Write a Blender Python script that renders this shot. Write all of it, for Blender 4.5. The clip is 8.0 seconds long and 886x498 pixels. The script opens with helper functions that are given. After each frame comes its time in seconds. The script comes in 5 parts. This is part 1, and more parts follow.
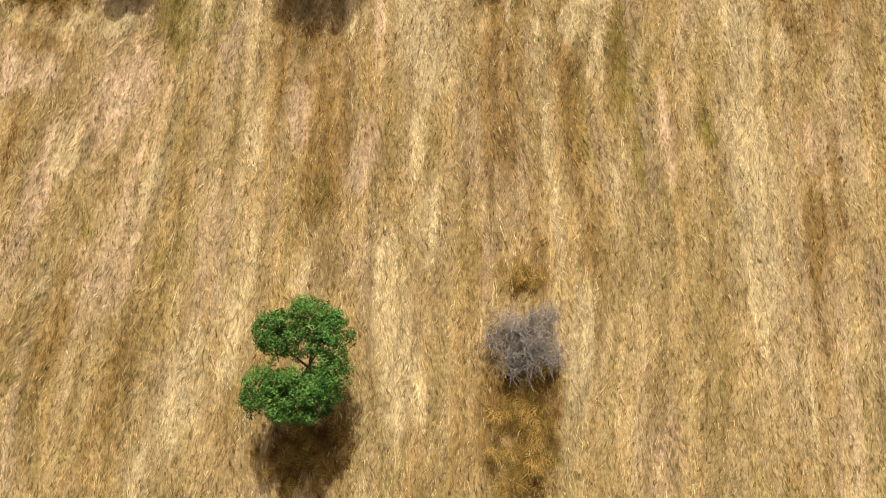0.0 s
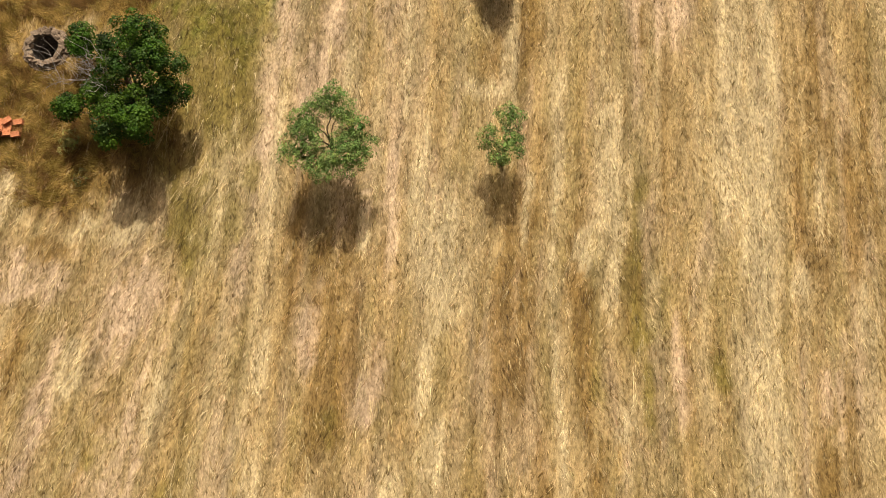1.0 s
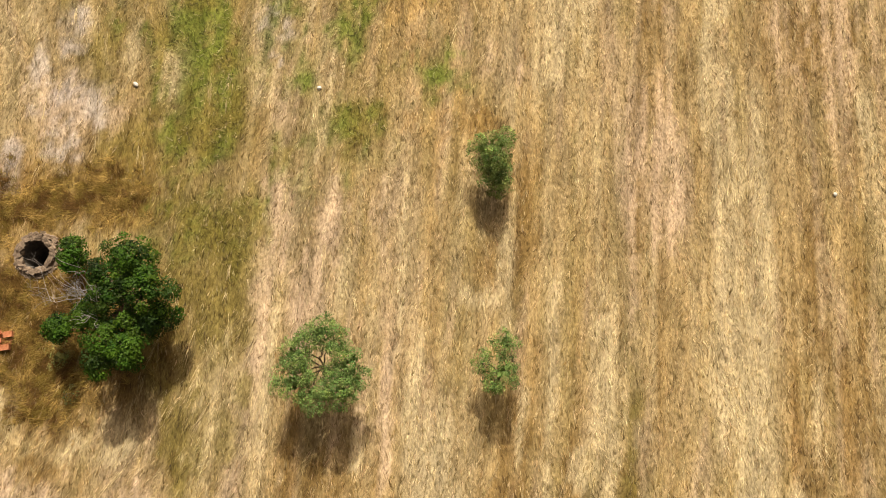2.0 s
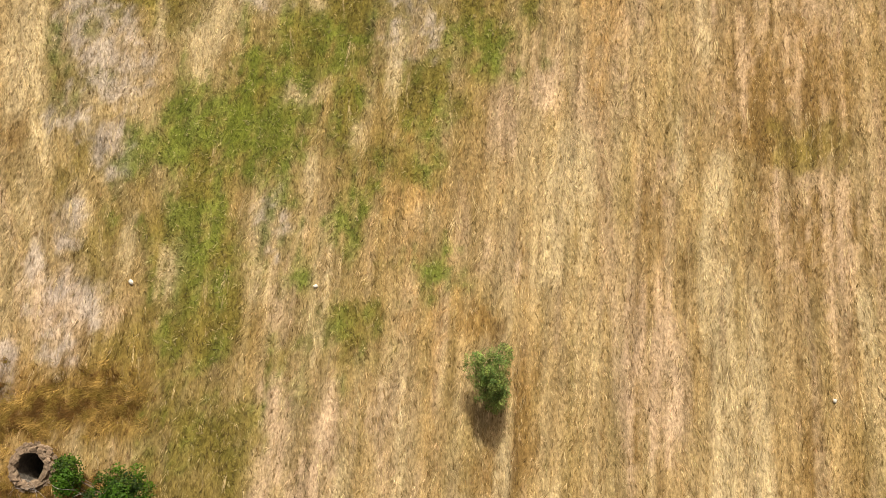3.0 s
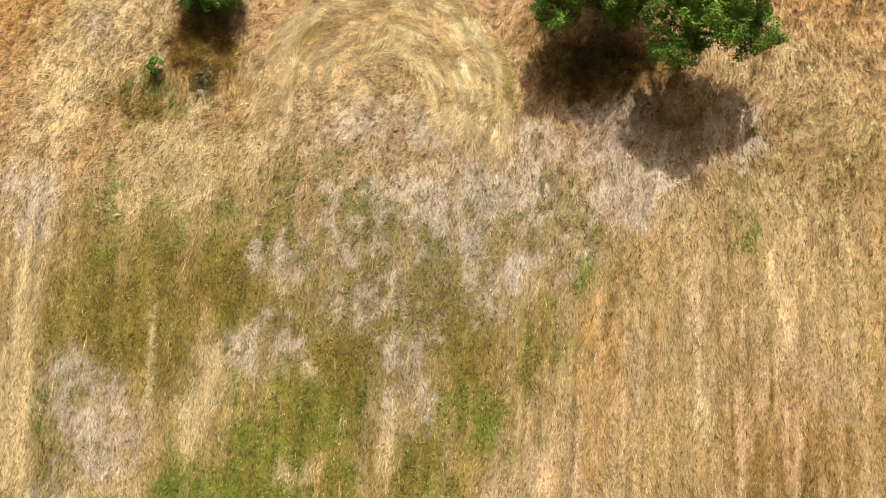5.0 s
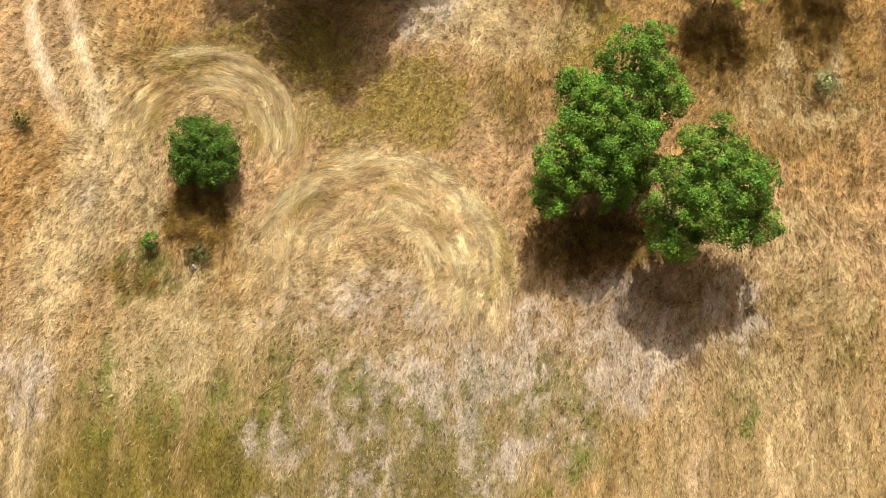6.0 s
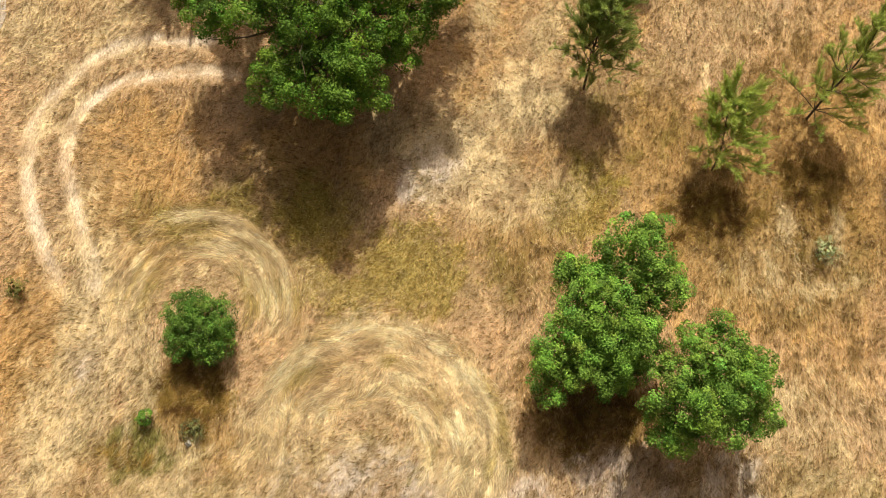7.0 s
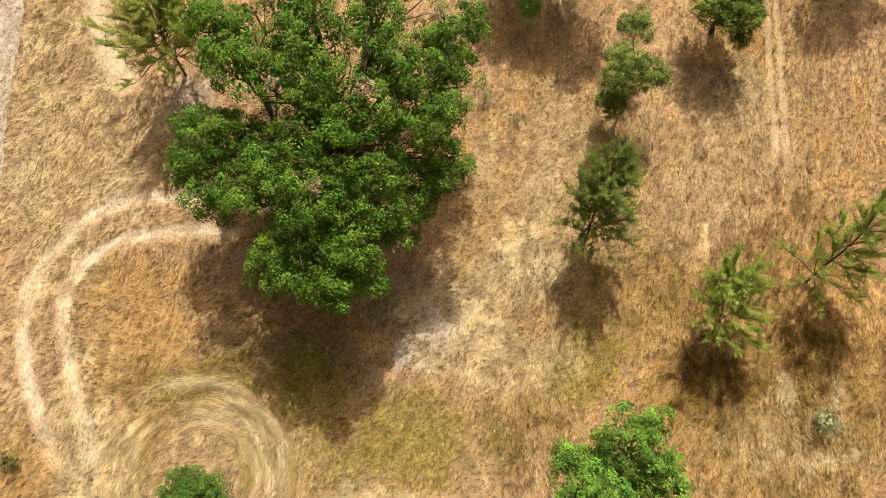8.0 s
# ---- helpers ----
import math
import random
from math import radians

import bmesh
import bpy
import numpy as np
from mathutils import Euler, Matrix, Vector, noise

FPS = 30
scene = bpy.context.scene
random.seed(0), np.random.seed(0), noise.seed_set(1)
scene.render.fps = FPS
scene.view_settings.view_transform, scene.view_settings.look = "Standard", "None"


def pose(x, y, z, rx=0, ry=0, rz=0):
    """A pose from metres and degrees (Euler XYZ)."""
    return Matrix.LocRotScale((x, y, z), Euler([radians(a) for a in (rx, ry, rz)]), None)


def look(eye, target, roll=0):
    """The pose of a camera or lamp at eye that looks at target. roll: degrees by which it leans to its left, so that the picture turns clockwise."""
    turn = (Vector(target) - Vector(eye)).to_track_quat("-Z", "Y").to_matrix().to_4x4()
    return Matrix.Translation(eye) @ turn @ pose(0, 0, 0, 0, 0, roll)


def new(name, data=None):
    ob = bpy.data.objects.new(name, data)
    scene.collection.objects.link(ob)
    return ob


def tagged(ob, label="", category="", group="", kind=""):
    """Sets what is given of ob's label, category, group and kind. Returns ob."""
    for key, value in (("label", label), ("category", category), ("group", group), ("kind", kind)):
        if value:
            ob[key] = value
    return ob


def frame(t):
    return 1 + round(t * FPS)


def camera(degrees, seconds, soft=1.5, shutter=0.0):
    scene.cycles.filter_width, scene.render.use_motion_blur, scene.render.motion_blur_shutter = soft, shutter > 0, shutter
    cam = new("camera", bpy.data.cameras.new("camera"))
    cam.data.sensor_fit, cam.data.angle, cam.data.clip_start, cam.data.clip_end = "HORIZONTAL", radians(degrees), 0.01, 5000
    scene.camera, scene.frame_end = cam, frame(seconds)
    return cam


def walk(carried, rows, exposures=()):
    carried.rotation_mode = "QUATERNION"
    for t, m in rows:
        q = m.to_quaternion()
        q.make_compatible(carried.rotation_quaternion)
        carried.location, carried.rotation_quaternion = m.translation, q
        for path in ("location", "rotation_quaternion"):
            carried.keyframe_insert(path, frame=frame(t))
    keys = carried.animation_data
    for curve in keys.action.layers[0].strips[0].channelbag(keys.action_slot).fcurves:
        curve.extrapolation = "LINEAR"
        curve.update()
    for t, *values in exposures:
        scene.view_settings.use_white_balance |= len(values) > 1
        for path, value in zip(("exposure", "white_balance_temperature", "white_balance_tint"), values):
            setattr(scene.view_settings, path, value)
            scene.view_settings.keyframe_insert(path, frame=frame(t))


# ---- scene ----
cam = camera(66.0, 8.0, soft=0.5)
PATH = [
    (0, (1.014, -8.633, 21.525), (1.066, -4.210, 2.020), 1.95),
    (0.5, (0.755, -4.652, 22.205), (0.694, -0.347, 2.674), 2.20),
    (1, (0.603, -0.780, 22.820), (0.468, 3.443, 3.271), 1.95),
    (1.5, (0.447, 2.821, 23.462), (0.331, 7.146, 3.936), 2.40),
    (3, (-0.097, 14.175, 25.641), (-0.247, 18.276, 6.066), 2.07),
    (3.5, (-0.380, 18.042, 26.312), (-0.489, 22.032, 6.714), 2.72),
    (4, (-0.635, 21.936, 26.957), (-0.723, 25.810, 7.336), 3.11),
    (4.5, (-0.841, 25.731, 27.561), (-0.942, 29.560, 7.932), 3.11),
    (6, (-1.511, 37.248, 29.424), (-1.650, 40.951, 9.770), 2.94),
    (6.5, (-1.808, 41.015, 30.032), (-1.943, 44.714, 10.377), 3.12),
    (7, (-2.053, 44.651, 30.607), (-2.213, 48.431, 10.969), 2.92),
    (7.5, (-2.378, 48.119, 31.203), (-2.529, 52.074, 11.598), 3.34),
    (8, (-2.710, 51.768, 31.856), (-2.860, 55.802, 12.268), 3.58),
]
walk(cam, [(t, look(eye, target, roll)) for t, eye, target, roll in PATH], exposures=((0, 0.40, 7500, 5), (8, 0.40, 7500, 5)))

# ---- light: clear midday sun ahead of the flight, blue sky ----
SUN_HEIGHT = 43.0
world = bpy.data.worlds.new("sky")
scene.world = world
world.use_nodes = True
sky = world.node_tree.nodes.new("ShaderNodeTexSky")
sky.sky_type = "NISHITA"
sky.sun_disc = False
sky.air_density, sky.dust_density, sky.ozone_density = 0.1, 10.0, 0.0
sky.sun_elevation, sky.sun_rotation = radians(SUN_HEIGHT), 0.0
back = world.node_tree.nodes["Background"]
back.inputs["Strength"].default_value = 0.093
world.node_tree.links.new(sky.outputs["Color"], back.inputs["Color"])
sun = new("sun", bpy.data.lights.new("sun", "SUN"))
sun.data.energy, sun.data.angle, sun.data.color = 3.95, radians(0.55), (1.0, 0.985, 0.965)
sun.matrix_world = look((-0.5, 50 * math.cos(radians(SUN_HEIGHT)), 50 * math.sin(radians(SUN_HEIGHT))), (0, 0, 0))

# ---- materials ----


def material(name):
    m = bpy.data.materials.new(name)
    m.use_nodes = True
    nt = m.node_tree
    return m, nt, nt.nodes["Principled BSDF"]


def noise_node(nt, scale, detail=4.0, rough=0.6, stretch=(1, 1, 1)):
    co = nt.nodes.new("ShaderNodeTexCoord")
    mp = nt.nodes.new("ShaderNodeMapping")
    mp.inputs["Scale"].default_value = stretch
    n = nt.nodes.new("ShaderNodeTexNoise")
    n.inputs["Scale"].default_value, n.inputs["Detail"].default_value, n.inputs["Roughness"].default_value = scale, detail, rough
    nt.links.new(co.outputs["Object"], mp.inputs["Vector"])
    nt.links.new(mp.outputs["Vector"], n.inputs["Vector"])
    return n.outputs["Fac"]


def ramp(nt, fac, stops):
    r = nt.nodes.new("ShaderNodeValToRGB")
    e = r.color_ramp.elements
    for k, (pos, col) in enumerate(stops):
        el = e[k] if k < 2 else e.new(pos)
        el.position, el.color = pos, (*col, 1)
    nt.links.new(fac, r.inputs["Fac"])
    return r.outputs["Color"]


def blend(nt, mode, a, b, fac=1.0):
    m = nt.nodes.new("ShaderNodeMix")
    m.data_type, m.blend_type = "RGBA", mode
    m.inputs["Factor"].default_value = fac
    nt.links.new(a, m.inputs["A"])
    nt.links.new(b, m.inputs["B"])
    return m.outputs["Result"]


def bump(nt, bsdf, fac, strength, distance):
    b = nt.nodes.new("ShaderNodeBump")
    b.inputs["Strength"].default_value, b.inputs["Distance"].default_value = strength, distance
    nt.links.new(fac, b.inputs["Height"])
    nt.links.new(b.outputs["Normal"], bsdf.inputs["Normal"])


def tinted(name, grain, low, high, rough=0.9, sheen=0.0, thin=0.0, relief=0.0, stretch=(1, 1, 1)):
    """A material whose colour is the mesh's own tint, broken up by grain at two scales."""
    m, nt, bsdf = material(name)
    at = nt.nodes.new("ShaderNodeAttribute")
    at.attribute_name = "tint"
    fine = noise_node(nt, grain, 5, 0.65, stretch)
    col = blend(nt, "MULTIPLY", at.outputs["Color"], ramp(nt, fine, ((0.3, low), (0.7, high))))
    coarse = noise_node(nt, grain * 0.12, 3, 0.5, stretch)
    col = blend(nt, "MULTIPLY", col, ramp(nt, coarse, ((0.3, (0.88, 0.88, 0.88)), (0.7, (1.08, 1.07, 1.05)))))
    nt.links.new(col, bsdf.inputs["Base Color"])
    bsdf.inputs["Roughness"].default_value = rough
    bsdf.inputs["Specular IOR Level"].default_value = sheen
    if relief:
        bump(nt, bsdf, fine, 0.7, relief)
    if thin:
        tr = nt.nodes.new("ShaderNodeBsdfTranslucent")
        nt.links.new(col, tr.inputs["Color"])
        mix = nt.nodes.new("ShaderNodeMixShader")
        mix.inputs["Fac"].default_value = thin
        nt.links.new(bsdf.outputs["BSDF"], mix.inputs[1])
        nt.links.new(tr.outputs["BSDF"], mix.inputs[2])
        nt.links.new(mix.outputs["Shader"], nt.nodes["Material Output"].inputs["Surface"])
    return m


def plain(name, dark, light, grain, rough=0.85, relief=0.01, spec=0.2, stretch=(1, 1, 1)):
    """Mottled solid: two colours by noise, a random shift from piece to piece, and fine relief."""
    m, nt, bsdf = material(name)
    fine = noise_node(nt, grain, 6, 0.65, stretch)
    col = ramp(nt, fine, ((0.32, dark), (0.68, light)))
    info = nt.nodes.new("ShaderNodeObjectInfo")
    col = blend(nt, "MULTIPLY", col, ramp(nt, info.outputs["Random"], ((0.0, (0.82, 0.82, 0.82)), (1.0, (1.12, 1.1, 1.08)))))
    stain = noise_node(nt, grain * 0.15, 3)
    col = blend(nt, "MULTIPLY", col, ramp(nt, stain, ((0.35, (0.8, 0.79, 0.77)), (0.6, (1.03, 1.03, 1.03)))))
    nt.links.new(col, bsdf.inputs["Base Color"])
    bsdf.inputs["Roughness"].default_value, bsdf.inputs["Specular IOR Level"].default_value = rough, spec
    bump(nt, bsdf, fine, 0.8, relief)
    return m


EARTH = tinted("earth", 12.0, (0.48, 0.46, 0.43), (1.3, 1.29, 1.27), relief=0.06, stretch=(1, 0.5, 1))
STRAW = tinted("dry_grass", 30.0, (0.85, 0.83, 0.8), (1.1, 1.1, 1.1), rough=0.75, sheen=0.12, thin=0.25)
LEAF = tinted("leaf", 18.0, (0.8, 0.82, 0.8), (1.12, 1.1, 1.1), rough=0.62, sheen=0.16, thin=0.22)
NEEDLE = tinted("needle", 18.0, (0.85, 0.85, 0.85), (1.1, 1.1, 1.1), rough=0.6, sheen=0.25, thin=0.35)
BARK = plain("bark", (0.06, 0.042, 0.029), (0.19, 0.14, 0.10), 22.0, relief=0.02, stretch=(1, 1, 0.25))
DEADWOOD = plain("dead_wood", (0.22, 0.20, 0.19), (0.48, 0.45, 0.43), 30.0, relief=0.005)
GREYTWIG = plain("grey_twig", (0.19, 0.168, 0.16), (0.40, 0.365, 0.35), 30.0, relief=0.004)
STONE = plain("field_stone", (0.085, 0.056, 0.038), (0.29, 0.215, 0.155), 9.0, relief=0.03)
PALESTONE = plain("pale_stone", (0.5, 0.47, 0.42), (0.78, 0.75, 0.7), 14.0, relief=0.01)
SHAFT = plain("well_lining", (0.05, 0.045, 0.04), (0.14, 0.12, 0.1), 6.0, relief=0.04)
CLAY = plain("fired_clay", (0.36, 0.11, 0.045), (0.60, 0.25, 0.13), 16.0, rough=0.8, relief=0.006)
DUST = plain("road_dust", (0.40, 0.34, 0.28), (0.66, 0.58, 0.50), 5.0, relief=0.03)

# ---- mesh helpers ----


def rand(seed):
    return np.random.default_rng(seed)


def mesh_of(name, verts, faces, mat, tint=None, smooth=False):
    """A mesh from arrays: verts (n, 3), faces (m, 3 or 4), tint (n, 3)."""
    me = bpy.data.meshes.new(name)
    verts, faces = np.asarray(verts, np.float32), np.asarray(faces, np.int32)
    k = faces.shape[1]
    me.vertices.add(len(verts))
    me.vertices.foreach_set("co", verts.ravel())
    me.loops.add(faces.size)
    me.loops.foreach_set("vertex_index", faces.ravel())
    me.polygons.add(len(faces))
    me.polygons.foreach_set("loop_start", np.arange(0, faces.size, k, dtype=np.int32))
    me.update(calc_edges=True)
    if smooth:
        me.polygons.foreach_set("use_smooth", np.ones(len(faces), bool))
    if tint is not None:
        col = np.ones((len(verts), 4), np.float32)
        col[:, :3] = tint
        me.attributes.new("tint", "FLOAT_COLOR", "POINT").data.foreach_set("color", col.ravel())
    me.materials.append(mat)
    return me


def part(name, me, parent, label=""):
    ob = new(name, me)
    ob.parent = parent
    return tagged(ob, label)


def thing(name, x, y, z, label, category, group=""):
    ob = new(name)
    ob.empty_display_size = 0.3
    ob.location = (x, y, z)
    return tagged(ob, label, category, group)


def unit(v):
    return v / np.maximum(np.linalg.norm(v, axis=-1, keepdims=True), 1e-9)


def tube(points, radii, sides=7, wobble=0.0, seed=0):
    """Verts and quads of a tapered tube along points, closed at its end."""
    p, r = np.asarray(points, float), np.asarray(radii, float)
    along = unit(np.gradient(p, axis=0))
    side = unit(np.cross(along, (0.31, 0.9, 0.2)))
    other = np.cross(along, side)
    a = np.linspace(0, 2 * np.pi, sides, endpoint=False)
    rr = r[:, None] * (1 + wobble * rand(seed).uniform(-1, 1, (len(p), sides)))
    ring = p[:, None] + rr[..., None] * (np.cos(a)[None, :, None] * side[:, None] + np.sin(a)[None, :, None] * other[:, None])
    n = np.arange(len(p) - 1)[:, None] * sides
    k = np.arange(sides)[None]
    quads = np.stack([n + k, n + (k + 1) % sides, n + sides + (k + 1) % sides, n + sides + k], -1).reshape(-1, 4)
    return ring.reshape(-1, 3), quads


def joined(pieces):
    verts, faces, at = [], [], 0
    for v, f in pieces:
        verts.append(v)
        faces.append(f + at)
        at += len(v)
    return np.concatenate(verts), np.concatenate(faces)


def bent(a, b, sag, seed, n=6):
    """Points from a to b with a random bow."""
    a, b = np.asarray(a, float), np.asarray(b, float)
    t = np.linspace(0, 1, n)[:, None]
    off = rand(seed).normal(0, 1, 3) * sag * np.linalg.norm(b - a)
    return a + (b - a) * t + np.sin(np.pi * t) * off + np.sin(2 * np.pi * t) * off[[1, 2, 0]] * 0.4


# ---- the lie of the land ----


def lattice(ix, iy, seed):
    h = (ix.astype(np.int64) * 374761393 + iy.astype(np.int64) * 668265263 + seed * 1442695041) & 0xFFFFFFFF
    h = ((h ^ (h >> 13)) * 1274126177) & 0xFFFFFFFF
    return ((h ^ (h >> 16)) & 0xFFFFFF) / float(0xFFFFFF)


def vnoise(x, y, seed):
    """Smooth value noise, 0 to 1, one cell a unit."""
    ix, iy = np.floor(x), np.floor(y)
    fx, fy = x - ix, y - iy
    fx, fy = fx * fx * (3 - 2 * fx), fy * fy * (3 - 2 * fy)
    a, b = lattice(ix, iy, seed), lattice(ix + 1, iy, seed)
    c, d = lattice(ix, iy + 1, seed), lattice(ix + 1, iy + 1, seed)
    return (a + (b - a) * fx) * (1 - fy) + (c + (d - c) * fx) * fy


def fbm(x, y, seed, octaves=3):
    out, amp, total = 0.0, 1.0, 0.0
    for k in range(octaves):
        out = out + amp * vnoise(x * 2**k, y * 2**k, seed + 17 * k)
        total += amp
        amp *= 0.55
    return out / total


def step(a, b, v):
    t = np.clip((v - a) / (b - a), 0, 1)
    return t * t * (3 - 2 * t)


WELL = (-14.3, 10.52)
SWIRLS = ((-13.0, 46.9, 1.9, 4.9), (-4.3, 41.4, 1.6, 6.1))
# pale arcs of the wheel-laid ring: radius, from and to in degrees, half width
ARCS = ((2.75, -35, 130, 0.17), (3.15, -32, 150, 0.11), (3.52, -25, 105, 0.10), (4.1, -28, 80, 0.19), (4.45, 70, 190, 0.2), (3.75, 125, 200, 0.16), (2.35, 15, 110, 0.1), (3.0, 150, 205, 0.2))
RUT_OUTER = ((-18.9, 46.5), (-20.3, 48.8), (-21.4, 50.9), (-21.95, 52.7), (-22.0, 54.3), (-21.5, 56.2), (-20.4, 57.8), (-18.95, 59.0), (-17.4, 59.55), (-14.5, 59.7))
RUT_INNER = ((-17.6, 47.2), (-18.2, 48.7), (-19.3, 50.9), (-20.15, 52.9), (-20.2, 54.7), (-19.7, 56.0), (-18.6, 57.05), (-17.1, 57.7), (-15.2, 58.1), (-13.0, 58.2))


def near_line(x, y, line):
    """Distance to a line of points."""
    best = np.full(np.shape(x), 1e9)
    for (ax, ay), (bx, by) in zip(line, line[1:]):
        dx, dy = bx - ax, by - ay
        t = np.clip(((x - ax) * dx + (y - ay) * dy) / (dx * dx + dy * dy), 0, 1)
        best = np.minimum(best, np.hypot(x - ax - t * dx, y - ay - t * dy))
    return best


def lean(x, y):
    """How far the mown rows lean to the east for each metre north."""
    fan = 0.17 * step(3, 11, -x) * step(-15, -7, y) * (1 - step(4, 12, y))
    return fan + 0.10 * step(1, 5, x) * (1 - step(9, 13, x)) * np.cos((y + 9) * 0.33) * (1 - step(2, 8, y)) - 0.10 * step(16, 24, y) * step(9, 14, -x)


def ring_warp(r, a):
    """Lets the rings of laid grass wander in and out."""
    return r + 0.8 * (vnoise(a * 1.7 + 3, r * 0.6, 64) - 0.5)


def rise(x, y):
    """Height of the ground: gentle swells, rough tilth, mown ridges, the bank round the well."""
    h = 0.16 * (fbm(x / 9, y / 9, 5) - 0.5) + 0.07 * (fbm(x / 0.7, y / 0.7, 9) - 0.5)
    u = x - lean(x, y) * (y + 4)
    h = h + 0.025 * np.sin(u * 2 * np.pi / 0.95 + 3 * vnoise(u / 3, y / 9, 3)) * (1 - step(34, 44, y))
    h = h + 0.22 * np.exp(-((x - WELL[0]) ** 2 + (y - WELL[1]) ** 2) / 7.0) + 0.1 * np.exp(-((x + 11) ** 2 + (y - 8) ** 2) / 10)
    for cx, cy, r0, r1 in SWIRLS:
        r, a = np.hypot(x - cx, y - cy), np.arctan2(y - cy, x - cx)
        h = h + 0.05 * (vnoise(ring_warp(r, a) / 0.42, a * 1.0 + cx, 62) - 0.4) * step(r0, r0 + 0.6, r) * (1 - step(r1 - 0.7, r1, r))
    for line in (RUT_OUTER, RUT_INNER):
        h = h - 0.07 * np.exp(-((near_line(x, y, line) / 0.28) ** 2))
    return h


def height(x, y):
    return float(rise(np.array([float(x)]), np.array([float(y)]))[0])


# ---- ground cover: what grows or lies where, on a plan of 75 mm cells ----
X0, Y0, CELL = -30.0, -16.0, 0.075
GX, GY = np.meshgrid(X0 + CELL * np.arange(721), Y0 + CELL * np.arange(1255))
WX = GX + 0.28 * (fbm(GX / 0.9, GY / 4.5, 21) - 0.5) + 0.2 * (vnoise(GX / 0.22, GY / 0.7, 22) - 0.5)
WY = GY + 1.4 * (fbm(GX / 0.9, GY / 1.6, 23) - 0.5) + 0.5 * (vnoise(GX / 0.25, GY / 0.4, 24) - 0.5)
COVER = {kind: np.zeros(GX.shape) for kind in ("straw", "thatch", "gold", "green", "weeds", "soil", "grey", "scrub", "olive")}


def patch(kind, places):
    """Soft-edged patches of one cover: x, y, half width, half length, strength."""
    for x, y, rx, ry, s in places:
        i0, i1 = max(0, int((x - 1.6 * rx - 1 - X0) / CELL)), int((x + 1.6 * rx + 1 - X0) / CELL) + 1
        j0, j1 = max(0, int((y - 1.6 * ry - 1.5 - Y0) / CELL)), int((y + 1.6 * ry + 1.5 - Y0) / CELL) + 1
        if i1 <= 0 or j1 <= 0:
            continue
        part_x, part_y = WX[j0:j1, i0:i1], WY[j0:j1, i0:i1]
        q = np.hypot((part_x - x - lean(x, y) * (part_y - y)) / max(rx, 0.12), (part_y - y) / max(ry, 0.2))
        grid = COVER[kind][j0:j1, i0:i1]
        np.maximum(grid, s * (1 - step(0.3, 1.6, q)), out=grid)


patch('straw', (
    (0.4, 3.6, 0.9, 2.7, 1), (-0.5, 6.1, 0.3, 2.4, 0.8), (6.2, 6.5, 0.6, 4.3, 0.8), (5.3, 4.3, 0.4, 0.9, 0.7),
    (11.3, 5.7, 0.6, 5.1, 1), (11.3, -1.4, 0.7, 5.1, 1), (10.7, 8.3, 0.5, 2.7, 0.7), (10.1, 7.6, 0.3, 2.9, 0.6),
    (12.6, 3.7, 0.4, 0.9, 0.9), (4.4, 1.6, 0.2, 5.8, 0.6), (4.3, 8.4, 0.3, 2.5, 0.7), (6.9, -1.7, 0.3, 1.7, 0.6),
    (7.7, 3, 0.2, 1.7, 0.5), (-0, -0.2, 0.3, 1.8, 0.7), (0.6, -3.1, 0.7, 1.7, 0.6), (-0.8, -4.6, 0.5, 2.2, 0.6),
))
patch('straw', (
    (-3.1, -4, 0.4, 1.1, 0.6), (-11.5, -0.6, 0.4, 0.9, 0.9), (-8.5, -1.4, 0.4, 1.1, 0.8), (-11.9, -5.4, 0.4, 0.5, 0.7),
    (-5.3, -0.1, 0.2, 1.2, 0.7), (-5.7, 6.7, 0.3, 2.9, 0.7), (-5.2, -4.8, 0.5, 2.3, 0.5), (-7.2, 5.7, 0.8, 2.6, 0.4),
    (-10.3, 4.5, 0.7, 0.9, 0.8), (-11.9, 4.1, 1.4, 0.5, 0.5), (-14.6, 4.9, 0.8, 1.3, 0.6), (-2.4, 4.6, 0.2, 0.6, 0.8),
    (3.2, 5.7, 0.1, 1.5, 0.7), (13.5, 7.3, 0.2, 2.5, 0.6), (14.9, 2.8, 0.4, 1.2, 0.6), (-6.9, -8.4, 0.7, 1.9, 0.9),
))
patch('straw', (
    (5.5, -6.9, 0.4, 1.8, 1), (-5.5, -6.1, 0.3, 2.4, 0.8), (-0.2, -7.4, 0.8, 2.7, 0.7), (2.9, -10.2, 0.5, 1, 0.6),
    (12.1, -8.1, 0.5, 1.4, 0.6), (5.1, -9.3, 0.3, 1.7, 0.5), (6.2, -7.4, 0.2, 3.6, 0.4), (-3.3, -4.6, 0.5, 0.7, 0.6),
    (-8, -10.7, 0.3, 1, 0.5), (-3.4, 10.7, 0.2, 1.7, 0.9), (1.6, 10, 0.9, 0.6, 0.7), (2.6, 11.1, 0.2, 2, 0.9),
    (11.7, 11.8, 0.5, 7.6, 0.9), (10.5, 13.9, 0.5, 7.2, 0.7), (4.2, 8.1, 0.2, 3.1, 0.7), (-1.2, 10.9, 0.5, 2.9, 0.5),
))
